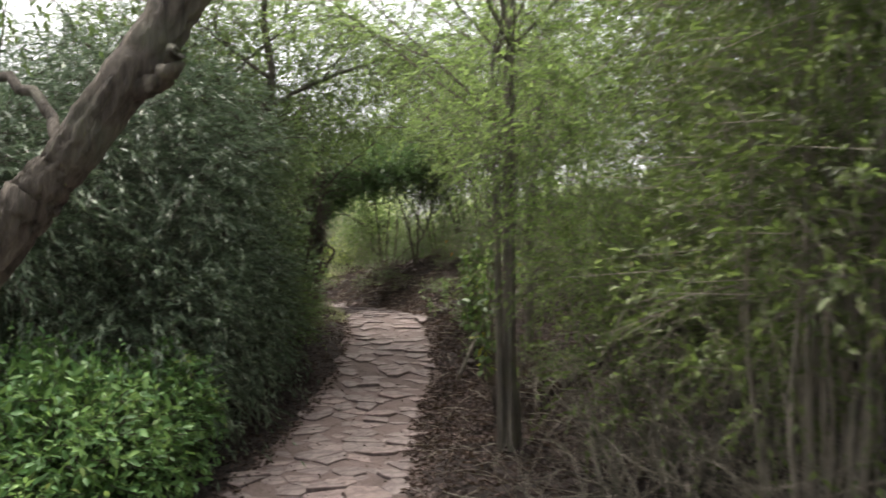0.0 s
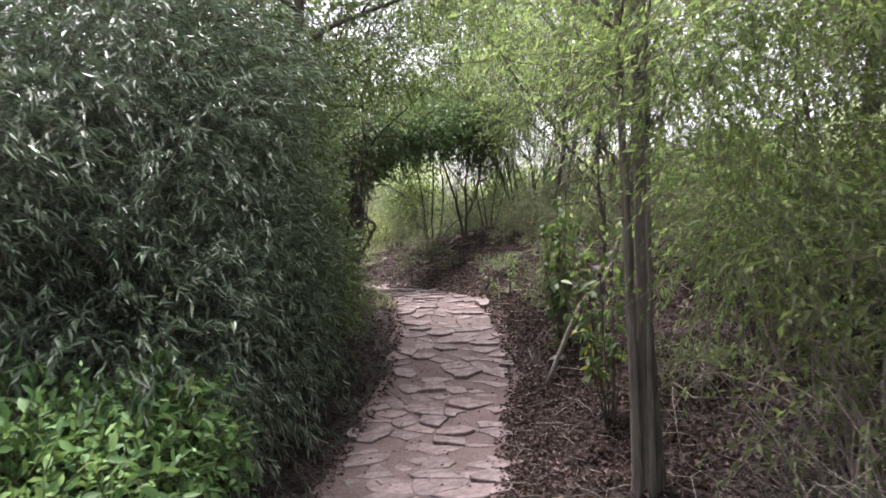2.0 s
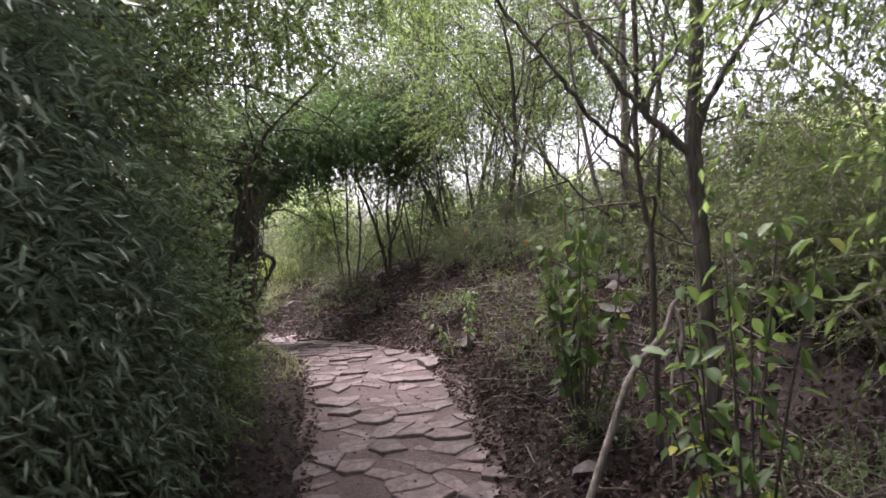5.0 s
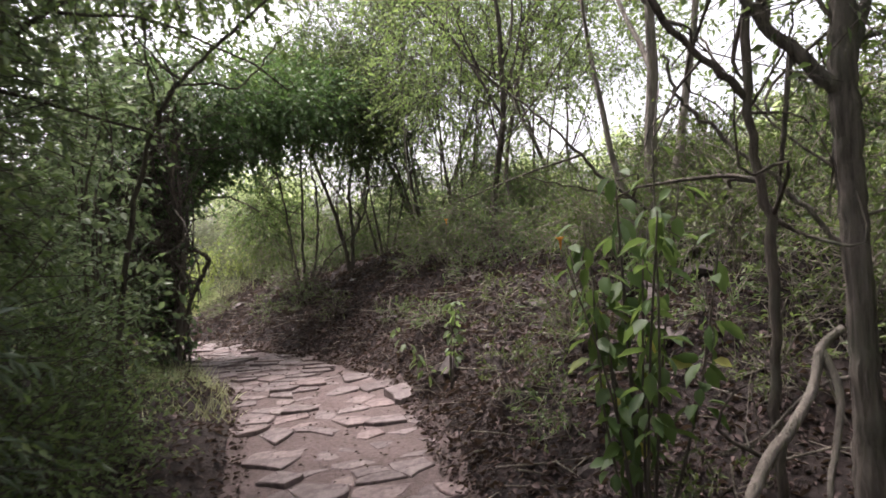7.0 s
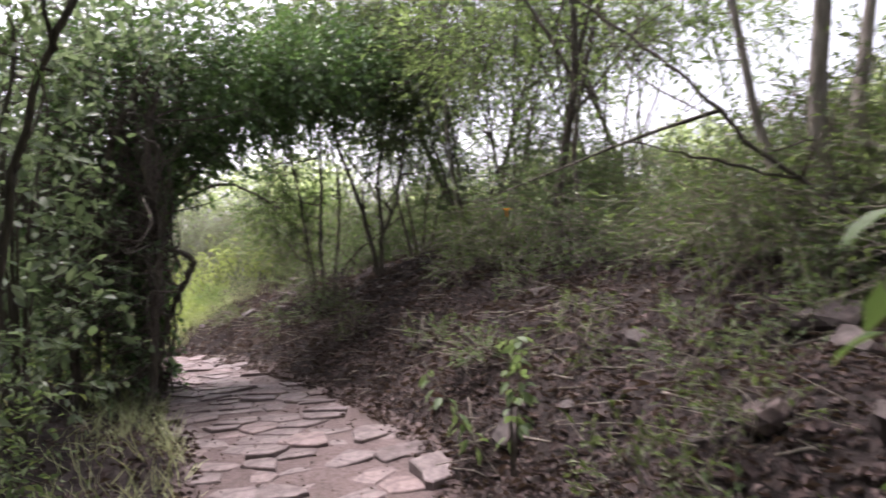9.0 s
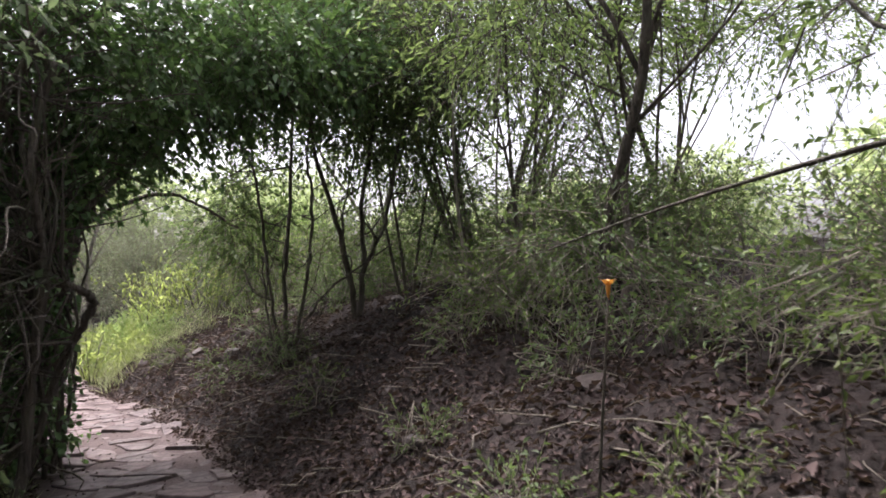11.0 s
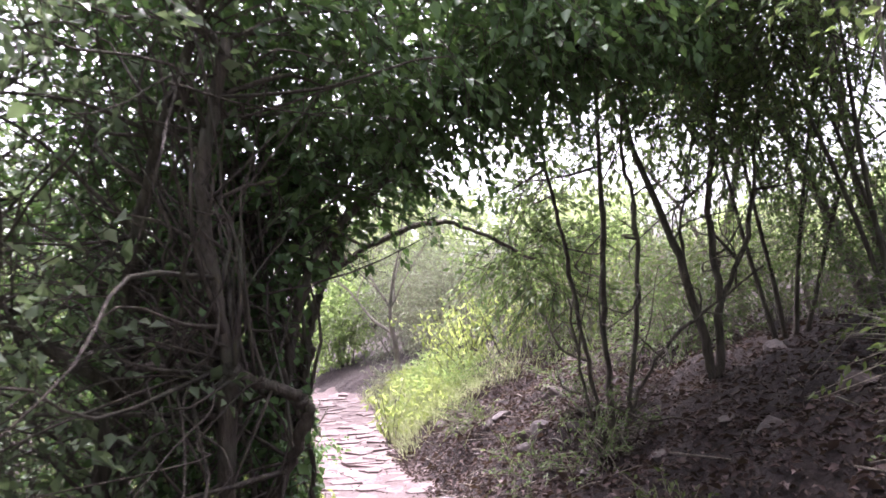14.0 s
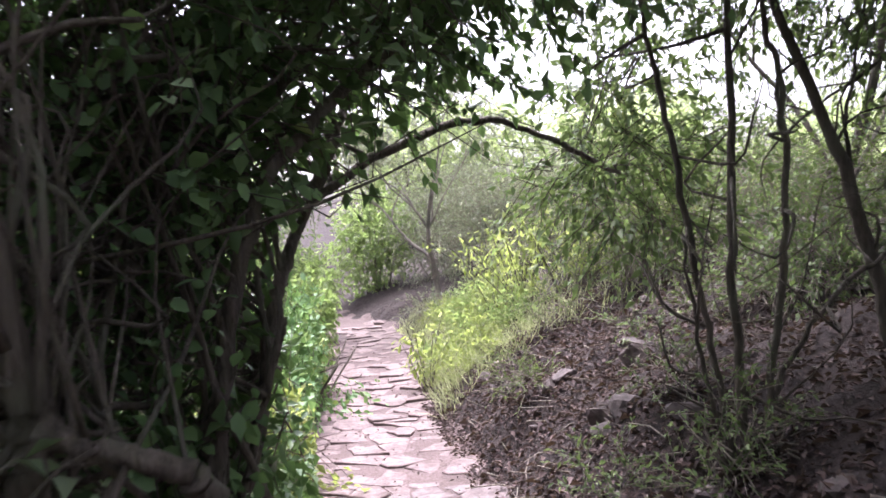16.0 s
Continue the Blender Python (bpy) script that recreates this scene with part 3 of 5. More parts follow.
bush("weed_clump", "bright green broad-leaved weeds at the path's edge", (-2.3, 4.7), [(0.05, 0, 0.4, 0.62, 0.8, 0.55), (-0.6, 0.2, 0.5, 0.7, 0.8, 0.6), (0.2, 0.7, 0.3, 0.35, 0.5, 0.45), (-0.1, -1.0, 0.15, 0.5, 0.6, 0.4), (0.2, 0.95, 0.5, 0.4, 0.6, 0.45), (-0.2, 0.4, 0.5, 0.6, 0.7, 0.5)],
     3900, M["weed"], M["bark_dark"], 12, leaf=0.06, wide=0.42, count=8, twig_len=0.24, hang=0.2, stems=24, kind=broad, stem_r=0.004, group="weeds", category="weed", shell=0.4)
for i, (x, y, h, k) in enumerate([(-5.2, 4.6, 2.0, 900), (-4.6, 9.6, 2.3, 1100), (-6.5, 7.5, 2.6, 900), (-4.4, 1.8, 1.5, 700)]):
    bush("background_shrub", "tall grey-green shrub standing behind the thicket", (x, y), [(0, 0, h * 0.5, 1.3, 1.4, h * 0.55), (0.3, 0.4, h, 1.1, 1.2, h * 0.4)], k, M["willow"], M["bark_dark"], 15 + i,
         leaf=0.08, wide=0.3, count=14, twig_len=0.55, stems=14)
for i, (x, y, fx) in enumerate([(-3.7, 10.2, 0.7), (-5.0, 12.0, 0.3)]):
    tree("overhanging_tree", "leafy tree with spreading light green boughs", (x, y), [((0, 0), (0.25, 0.05, 1), 3.6, 0.07), ((0.1, 0.1), (-0.2, 0.1, 1), 3.4, 0.05)], M["bark_dark"], M["mid"], 140 + i, leaf=0.055, wide=0.42,
         count=12, per_tip=2, twig_len=0.5, levels=2, kids=6, fork=1.0, fill=[(fx, 0.2, 4.0, 1.7, 1.7, 0.8), (fx * 2.2, 0.6, 3.4, 1.0, 1.2, 0.45), (fx * 3.4, 0.2, 3.7, 0.9, 1.0, 0.35), (fx * 4.3, 0.3, 4.0, 0.9, 1.0, 0.35)], fill_n=1150)

OB = (-2.45, 9.1, 0.1)
limbs_tree("overhanging_tree", "dark-limbed tree with feathery boughs above the thicket", OB[:2], [
    (rel(OB, [(-2.45, 9.1, 0.1), (-2.4, 9.15, 1.6), (-2.25, 9.3, 2.9), (-2.08, 9.4, 3.6), (-2.2, 9.5, 4.4), (-2.15, 9.6, 5.2)]), 0.06, 0.03),
    (rel(OB, [(-2.2, 9.35, 3.15), (-1.85, 9.8, 3.55), (-1.35, 10.5, 3.95), (-0.83, 11.24, 4.34), (-0.4, 11.8, 4.7)]), 0.03, 0.01),
    (rel(OB, [(-1.6, 10.15, 3.75), (-1.3, 10.3, 4.2), (-1.1, 10.6, 4.7)]), 0.016, 0.006),
    (rel(OB, [(-2.08, 9.4, 3.6), (-2.6, 9.3, 4.0), (-3.2, 9.1, 4.5)]), 0.03, 0.01)],
    M["bark_dark"], M["light"], 29, [(1.5, 2.0, 4.1, 1.1, 0.9, 0.5), (0.7, 0.9, 4.4, 0.9, 0.8, 0.5), (2.3, 2.4, 4.0, 0.8, 0.8, 0.5), (-0.4, 0.2, 4.6, 0.9, 0.8, 0.5), (1.1, 1.9, 3.35, 0.8, 0.8, 0.5), (0.8, 1.1, 3.1, 0.6, 0.7, 0.5), (1.8, 2.5, 3.6, 0.8, 0.8, 0.45)], 1250, leaf=0.045, wide=0.32, count=15, twig_len=0.36, bare=10)

# ---- right of the first stretch: shrubs, dry tangle, ridged trunk ----
tree("twin_trunk_tree", "slender tree with twisted ridged grey trunk", (0.54, 6.45), [((0, 0), (-0.015, 0, 1), 3.4, 0.064), ((0.065, 0.03), (-0.025, 0.0, 1), 3.3, 0.05), ((-0.045, -0.04), (-0.01, 0.0, 1), 3.3, 0.034), ((0.03, -0.06), (-0.02, 0.0, 1), 2.6, 0.022)], M["bark_ridge"], M["light"], 21, first=0.7,
     leaf=0.045, wide=0.35, count=16, per_tip=3, twig_len=0.4, hang=0.4, levels=2, kids=5, bend=0.02, fork=1.0, lift=0.1, sides=30, fill=[(0.1, 0.2, 3.3, 1.2, 1.2, 0.8), (0.5, -0.8, 2.6, 0.8, 0.8, 0.6), (0.45, -0.7, 1.8, 0.5, 0.6, 0.55), (0.1, 0.0, 2.5, 0.7, 0.7, 0.5), (0.7, 0.3, 1.6, 0.5, 0.5, 0.6)], fill_n=950)
for i, (x, y, h, k) in enumerate([(2.0, 3.5, 1.9, 1900), (2.3, 5.4, 1.5, 1500), (2.9, 7.4, 1.4, 1400), (3.9, 4.6, 2.6, 1700), (4.3, 6.6, 2.2, 1300), (1.5, 5.2, 0.7, 420), (2.0, 8.3, 0.9, 420), (1.6, 3.3, 1.6, 600)]):
    bush("roadside_shrub", "tangled green shrub with thin dry twigs", (x, y), [(0, 0, h * 1.0, 0.85, 0.9, h * 0.5), (0.4, 0.3, h * 1.45, 0.95, 1.0, h * 0.5), (0.1, 0.5, h * 1.95, 1.0, 1.2, h * 0.4)], k, M["olive"], M["twig"], 30 + i, leaf=0.048, wide=0.45,
         count=13, twig_len=0.4, stems=26, shell=0.5)


def dry_tangle(place, n, size, seed, up=0.6):
    """Bare grey twigs in a heap or thicket."""
    r = np.random.default_rng(seed)
    x, y = place
    z = float(land(x, y)[0])
    root = thing("dry_twig_tangle", (x, y, z), "tangle of bare grey-brown dry twigs on the ground", "dry brush", "dry brush")
    fine = Shape()
    for k in range(n):
        p = r.normal(0, 1, 3) * np.array([size * 0.45, size * 0.45, 0])
        p[2] = float(land(p[0] + x, p[1] + y)[0]) - z - 0.02
        d = unit(np.array([r.normal(), r.normal(), up + abs(r.normal()) * up]))
        L = size * r.uniform(0.6, 1.3)
        line = spline(np.array([p, p + d * L * 0.4 + r.normal(0, 0.04, 3), p + d * L * 0.75 + r.normal(0, 0.08, 3), p + d * L + np.array([0, 0, -0.15 * L]) + r.normal(0, 0.1, 3)]), 3)
        if k < 12:
            s = Shape()
            tube(s, line, np.linspace(0.009, 0.003, len(line)), 5)
            part("branch", s.mesh("branch", M["twig"]), root)
        else:
            tube(fine, line, np.linspace(0.005, 0.0015, len(line)), 3)
        for q in range(3):
            j = r.integers(3, len(line) - 1)
            e = line[j] + unit(d + r.normal(0, 0.8, 3)) * L * 0.35
            tube(fine, np.array([line[j], (line[j] + e) / 2 + r.normal(0, 0.02, 3), e]), [0.003, 0.002, 0.001], 3)
    part("fine_branching", fine.mesh("fine_branching", M["twig"]), root)["kind"] = "stuff"


for i, (x, y, s, n) in enumerate([(1.35, 3.0, 0.8, 60), (1.55, 3.9, 0.9, 70), (2.1, 3.2, 1.0, 60), (1.3, 4.9, 0.8, 60), (2.2, 4.6, 1.0, 60), (1.35, 5.8, 0.6, 50), (2.2, 7.2, 0.9, 40), (2.4, 9.9, 0.9, 40), (2.3, 13.4, 0.9, 40), (1.3, 15.6, 0.8, 36), (2.9, 11.2, 1.0, 44), (1.1, 7.6, 0.6, 30)]):
    dry_tangle((x, y), n, s, 300 + i)

TB = (0.99, 8.88, 0.5)
limbs_tree("slope_tree", "grey forked tree on the slope above the path", TB[:2], [
    (rel(TB, [(0.98, 8.88, 0.4), (0.99, 8.88, 0.79), (1.0, 8.89, 1.49), (0.99, 8.89, 2.08), (1.05, 8.9, 2.6), (1.15, 9.0, 3.5)]), 0.056, 0.03),
    (rel(TB, [(0.99, 8.89, 2.02), (0.83, 8.91, 2.2), (0.65, 8.94, 2.41), (0.45, 9.0, 2.8), (0.4, 9.2, 3.4)]), 0.03, 0.012),
    (rel(TB, [(0.99, 8.89, 2.08), (1.06, 8.89, 2.26), (1.3, 8.95, 2.6), (1.7, 9.1, 3.1)]), 0.026, 0.01),
    (rel(TB, [(0.75, 8.92, 2.28), (0.85, 9.0, 2.6), (0.8, 9.1, 3.1)]), 0.016, 0.007),
    (rel(TB, [(1.0, 8.89, 1.5), (0.8, 9.0, 1.78), (0.62, 9.08, 1.98), (0.52, 9.1, 2.1), (0.5, 9.12, 2.24)]), 0.009, 0.005),
    (rel(TB, [(0.54, 9.1, 2.08), (0.44, 9.12, 2.0), (0.38, 9.15, 1.86)]), 0.005, 0.002)],
    M["bark_ridge"], M["light"], 23, [(0.0, 0.2, 3.3, 1.0, 0.9, 0.5), (0.7, 0.2, 2.6, 0.6, 0.6, 0.5)], 260, leaf=0.05, wide=0.4, count=10, bare=9, twig_max=0.9)
TS = (0.72, 8.94, 0.4)
limbs_tree("thin_forked_sapling", "thin grey sapling with a forked bough on the bank", TS[:2], [
    (rel(TS, [(0.71, 8.94, 0.35), (0.72, 8.94, 1.0), (0.74, 8.94, 1.55), (0.69, 8.94, 2.05), (0.74, 8.96, 2.7), (0.78, 9.0, 3.4)]), 0.024, 0.011),
    (rel(TS, [(0.69, 8.94, 2.02), (0.48, 8.94, 2.22), (0.28, 8.94, 2.5), (0.0, 8.94, 2.88), (-0.18, 8.95, 3.2)]), 0.014, 0.006)],
    M["bark"], M["mid"], 28, [(0.0, 0.0, 2.6, 0.5, 0.3, 0.4), (0.3, 0.1, 2.1, 0.4, 0.3, 0.4)], 90, leaf=0.045, wide=0.4, count=9, bare=12, twig_max=0.7)
tree("pale_forked_tree", "pale grey tree forking into several bare-looking limbs", (1.62, 12.1), [((0, 0), (-0.05, 0, 1), 2.9, 0.06), ((0.05, 0.05), (0.18, 0.05, 1), 2.8, 0.045), ((-0.05, 0), (-0.22, 0.1, 1), 2.6, 0.03)], M["bark_pale"], M["light"], 24,
     leaf=0.04, count=9, per_tip=1, levels=2, kids=5, bend=0.07)
tree("thin_sapling", "thin pale upright sapling with few leaves", (0.26, 16.1), [((0, 0), (-0.08, 0, 1), 2.2, 0.014)], M["bark_pale"], M["light"], 25, leaf=0.045, count=8, per_tip=1, levels=1, kids=6, bend=0.03)
s_r = np.random.default_rng(44)
SLOPE = [(2.7, 9.0), (3.9, 10.6), (1.0, 15.0), (0.5, 18.6), (-0.6, 20.2), (1.2, 20.0), (4.8, 8.2), (2.6, 18.4)]
for i, (x, y) in enumerate(SLOPE):
    lean = s_r.normal(0, 0.16, (3, 2))
    tree("slope_tree", "thin tree with feathery light green foliage", (x, y), [((0, 0), (*lean[0], 1), 3.2, 0.045), ((0.1, 0.08), (*(lean[1] * 1.6), 1), 2.9, 0.032), ((-0.1, 0.05), (*(lean[2] * 2), 1), 2.6, 0.024)], M["bark"],
         M["light"] if i % 3 else M["mid"], 40 + i, leaf=0.06, wide=0.4, count=10, per_tip=2, twig_len=0.5, levels=2, kids=5, fill=[(0, 0, 3.2, 1.3, 1.3, 0.9), (s_r.normal(0, .7), s_r.normal(0, .7), 2.2, 1.0, 1.0, 0.7)], fill_n=560)
for i in range(26):
    v = s_r.uniform(8.4, 22)
    s = 2.3 + abs(s_r.normal(0, 1.3)) + (0.5 if v < 13 else 0)
    x, y = (float(c) for c in path_point(np.interp(v, CURVE[:, 1], ARC), s))
    h = s_r.uniform(0.35, 0.8)
    bush("slope_undergrowth", "low twiggy undergrowth with small grey-green leaves", (x, y), [(0, 0, h * 0.7, 0.55, 0.55, h * 0.8), (s_r.normal(0, .3), s_r.normal(0, .3), h * 1.4, 0.5, 0.5, h * 0.7)], 330, M["mid"] if i % 2 else M["olive"], M["twig"],
         400 + i, leaf=0.042, wide=0.45, count=9, twig_len=0.34, stems=12, stem_r=0.006, group="undergrowth", category="undergrowth", shell=0.6)


for i in range(18):
    v = s_r.uniform(9.2, 15.5)
    x, y = (float(c) for c in path_point(np.interp(v, CURVE[:, 1], ARC), s_r.uniform(2.3, 3.5)))
    h = s_r.uniform(0.3, 0.48)
    bush("slope_undergrowth", "wiry grey-green undergrowth among dry leaves", (x, y), [(0, 0, h * 0.7, 0.5, 0.5, h * 0.7), (s_r.normal(0, .25), s_r.normal(0, .25), h * 1.3, 0.45, 0.45, h * 0.6)], 260, (M["mid"], M["olive"])[i % 2], M["twig"],
         450 + i, leaf=0.036, wide=0.45, count=9, twig_len=0.34, stems=14, stem_r=0.005, group="undergrowth", category="undergrowth", shell=0.6)
limbs_tree("bent_sapling", "dark bare sapling leaning over the bank", (1.85, 11.7), [
    ([(0, 0, 0), (-0.15, 0.02, 0.2), (-0.37, 0.04, 0.42), (-0.68, 0.09, 0.68), (-0.95, 0.13, 1.0), (-1.23, 0.37, 1.35), (-1.6, 0.5, 1.7)], 0.018, 0.006),
    ([(-0.5, 0.06, 0.53), (-0.9, 0.0, 0.62), (-1.3, -0.05, 0.72)], 0.009, 0.003),
    ([(-0.37, 0.04, 0.42), (-0.3, 0.1, 0.8), (-0.1, 0.15, 1.1)], 0.009, 0.003)], M["bark_dark"], M["mid"], 27, [(-1.0, 0.2, 1.3, 0.5, 0.3, 0.4)], 50, leaf=0.04, wide=0.4, bare=5)
for i in range(34):
    v = s_r.uniform(7.5, 20)
    x, y = (float(c) for c in path_point(np.interp(v, CURVE[:, 1], ARC), 0.85 + abs(s_r.normal(0, 0.9))))
    h = s_r.uniform(0.12, 0.32)
    bush("bank_weed", "small wiry weed growing through fallen leaves", (x, y), [(0, 0, h * 0.7, 0.2, 0.2, h * 0.8)], 60, M["mid"] if i % 3 else M["olive"], M["twig"], 600 + i, leaf=0.03, wide=0.4, count=7, twig_len=0.16, stems=5, stem_r=0.003,
         group="bank weeds", category="weed", lift=0.8)


def leafy_sapling(place, h, n, leafmat, seed, leaf, label, name="broad_leaved_sapling", wide=0.5, spread=0.22, flowers=()):
    """A few upright wands with large hanging leaves."""
    r = np.random.default_rng(seed)
    x, y = place
    z = float(land(x, y)[0]) - 0.03
    root = thing(name, (x, y, z), label, "sapling", "saplings")
    leaves = Shape()
    for k in range(n):
        e = np.array([r.normal(0, spread), r.normal(0, spread), h * r.uniform(0.7, 1.05)])
        line = spline(np.array([[e[0] * 0.1, e[1] * 0.1, 0], e * 0.5 + r.normal(0, 0.03, 3), e]), 8)
        s = Shape()
        tube(s, line, np.linspace(0.007, 0.003, len(line)), 6)
        part("stem", s.mesh("stem", M["bark_dark"]), root)
        j = r.integers(6, len(line), 24)
        d = unit(np.stack([r.normal(0, 1, 24), r.normal(0, 1, 24), r.uniform(-1.6, 0.1, 24)], -1))
        broad(leaves, line[j] + d * 0.03, d, unit(np.array([0, 0, 1.0]) + 0.4 * r.standard_normal((24, 3))), leaf * r.uniform(0.6, 1.3, 24), leaf * wide * r.uniform(0.8, 1.2, 24), 0.2, 0.25)
    part("foliage", leaves.mesh("foliage", leafmat), root)
    for fx, fy, fz in flowers:
        s = Shape()
        tube(s, spline(np.array([[0, 0, 0], [(fx - x) * 0.4, (fy - y) * 0.4, (fz - z) * 0.55], [fx - x, fy - y, fz - z - 0.02]]), 5), np.linspace(0.006, 0.0025, 11), 6)
        part("stem", s.mesh("stem", M["bark_dark"]), root)
        s = Shape()
        a = np.linspace(0, 2 * np.pi, 6)[:5]
        d = np.stack([np.cos(a), np.sin(a), np.full(5, 1.5)], -1)
        broad(s, np.tile([fx - x, fy - y, fz - z], (5, 1)), d, np.tile([0, 0, 1.0], (5, 1)), 0.024, 0.02, 0.1, 0.3)
        tube(s, np.array([[fx - x, fy - y, fz - z - 0.03], [fx - x, fy - y, fz - z + 0.005]]), [0.002, 0.006], 6)
        part("flower", s.mesh("flower", M["flower"]), root, "small orange trumpet flower")


leafy_sapling((0.36, 9.25), 1.5, 12, M["autumn"], 71, 0.095, "broad-leaved sapling with yellowing leaves and an orange flower", spread=0.16, flowers=[(0.10, 9.18, 1.69)])
leafy_sapling((0.54, 7.6), 1.5, 9, M["autumn"], 72, 0.085, "leafy sapling with yellow-tinged leaves")
leafy_sapling((-0.00, 11.87), 0.7, 3, M["mid"], 74, 0.07, "green sapling with an orange flower among dry leaves", flowers=[(0.05, 11.87, 1.86)])

# fallen branch propped against the forked tree
FB = (0.16, 8.55, 0.30)
fb = thing("fallen_branch", FB, "pale dead branch propped up on the slope", "branch")
s = Shape()
tube(s, spline(np.array(rel(FB, [(0.16, 8.55, 0.3), (0.46, 8.64, 0.94), (0.61, 8.68, 1.1), (0.71, 8.72, 1.2), (0.77, 8.76, 1.31), (0.87, 8.8, 1.36)]), float), 6), np.linspace(0.022, 0.013, 31), 9, 0.08, np.random.default_rng(2))
part("bough", s.mesh("bough", M["bark_pale"]), fb)
s = Shape()
tube(s, spline(np.array(rel(FB, [(0.77, 8.76, 1.31), (0.79, 8.71, 1.18), (0.73, 8.66, 1.02), (0.68, 8.62, 0.91), (0.66, 8.62, 0.35)]), float), 5), np.linspace(0.014, 0.007, 21), 7, 0.05, np.random.default_rng(3))
part("side_branch", s.mesh("side_branch", M["bark_pale"]), fb)

# ---- arch of stems and dark foliage over the path ----
AB = (-2.85, 15.9, 0.62)
limbs_tree("arching_tree", "many-stemmed dark tree arching over the path", AB[:2], [
    (rel(AB, [(-2.98, 15.9, 0.6), (-2.9, 15.93, 1.15), (-2.77, 16.03, 1.74), (-2.7, 16.19, 2.15), (-2.59, 16.41, 2.43), (-2.25, 17.04, 2.66), (-1.94, 17.36, 2.53), (-1.73, 17.55, 2.38)]), 0.034, 0.009),
    (rel(AB, [(-2.66, 16.27, 2.32), (-2.59, 16.36, 2.51), (-2.58, 16.48, 2.68), (-2.53, 16.73, 2.92), (-2.3, 16.9, 3.3)]), 0.026, 0.01),
    (rel(AB, [(-2.8, 15.35, 0.6), (-2.68, 15.4, 1.1), (-2.54, 15.45, 1.48), (-2.48, 15.57, 2.09), (-2.37, 15.75, 2.51), (-2.2, 16.21, 2.85), (-1.9, 16.5, 3.2), (-1.3, 16.6, 3.5)]), 0.03, 0.014),
    (rel(AB, [(-2.66, 15.68, 2.45), (-2.75, 15.67, 2.73), (-2.85, 15.75, 2.96), (-2.91, 15.86, 3.42), (-2.7, 15.9, 4.0)]), 0.03, 0.016),
    (rel(AB, [(-3.1, 15.4, 0.6), (-3.06, 15.46, 1.44), (-2.81, 15.61, 2.16), (-2.66, 15.68, 2.45), (-2.51, 16.08, 2.8), (-2.3, 16.3, 3.3)]), 0.034, 0.014),
    (rel(AB, [(-3.5, 15.5, 0.6), (-3.45, 15.55, 1.7), (-3.33, 15.64, 2.49), (-3.15, 15.93, 2.62), (-2.9, 16.3, 2.8)]), 0.04, 0.016),
    (rel(AB, [(-3.2, 15.2, 2.5), (-2.89, 15.27, 2.42), (-2.73, 15.32, 2.27), (-2.66, 15.45, 2.2)]), 0.018, 0.014),
    (rel(AB, [(-2.77, 16.03, 1.7), (-2.68, 16.02, 1.86), (-2.6, 16.0, 1.98)]), 0.02, 0.012),
    (rel(AB, [(-2.95, 15.7, 0.6), (-2.8, 15.75, 1.1), (-2.66, 15.85, 1.6), (-2.6, 15.9, 1.95), (-2.6, 16.1, 2.25)]), 0.03, 0.018)],
    M["bark"], M["dark"], 60,
    [(0.5, 0.4, 2.35, 0.35, 0.5, 0.28), (0.95, 0.5, 2.7, 0.5, 0.5, 0.33), (1.35, 0.6, 2.95, 0.6, 0.6, 0.4), (0.25, -0.1, 2.28, 0.45, 0.5, 0.4), (0.65, -0.1, 2.78, 0.8, 0.7, 0.4), (1.55, 0.0, 3.1, 0.8, 0.6, 0.35), (0.5, -0.7, 3.1, 1.0, 0.6, 0.4),
     (1.9, 0.9, 3.2, 0.7, 0.7, 0.4), (-0.4, -0.3, 2.9, 0.6, 0.8, 0.6), (-0.8, 0.0, 2.0, 0.5, 0.8, 0.8), (-0.9, 0.2, 1.0, 0.4, 0.5, 0.8), (0.1, -0.2, 1.9, 0.35, 0.5, 0.45), (-0.2, 0.6, 0.5, 0.25, 0.4, 0.5), (0.05, -0.2, 1.0, 0.3, 0.5, 0.8)],
    4300, leaf=0.06, bare=75, clear=True)
LB = (-2.75, 14.75, 0.62)
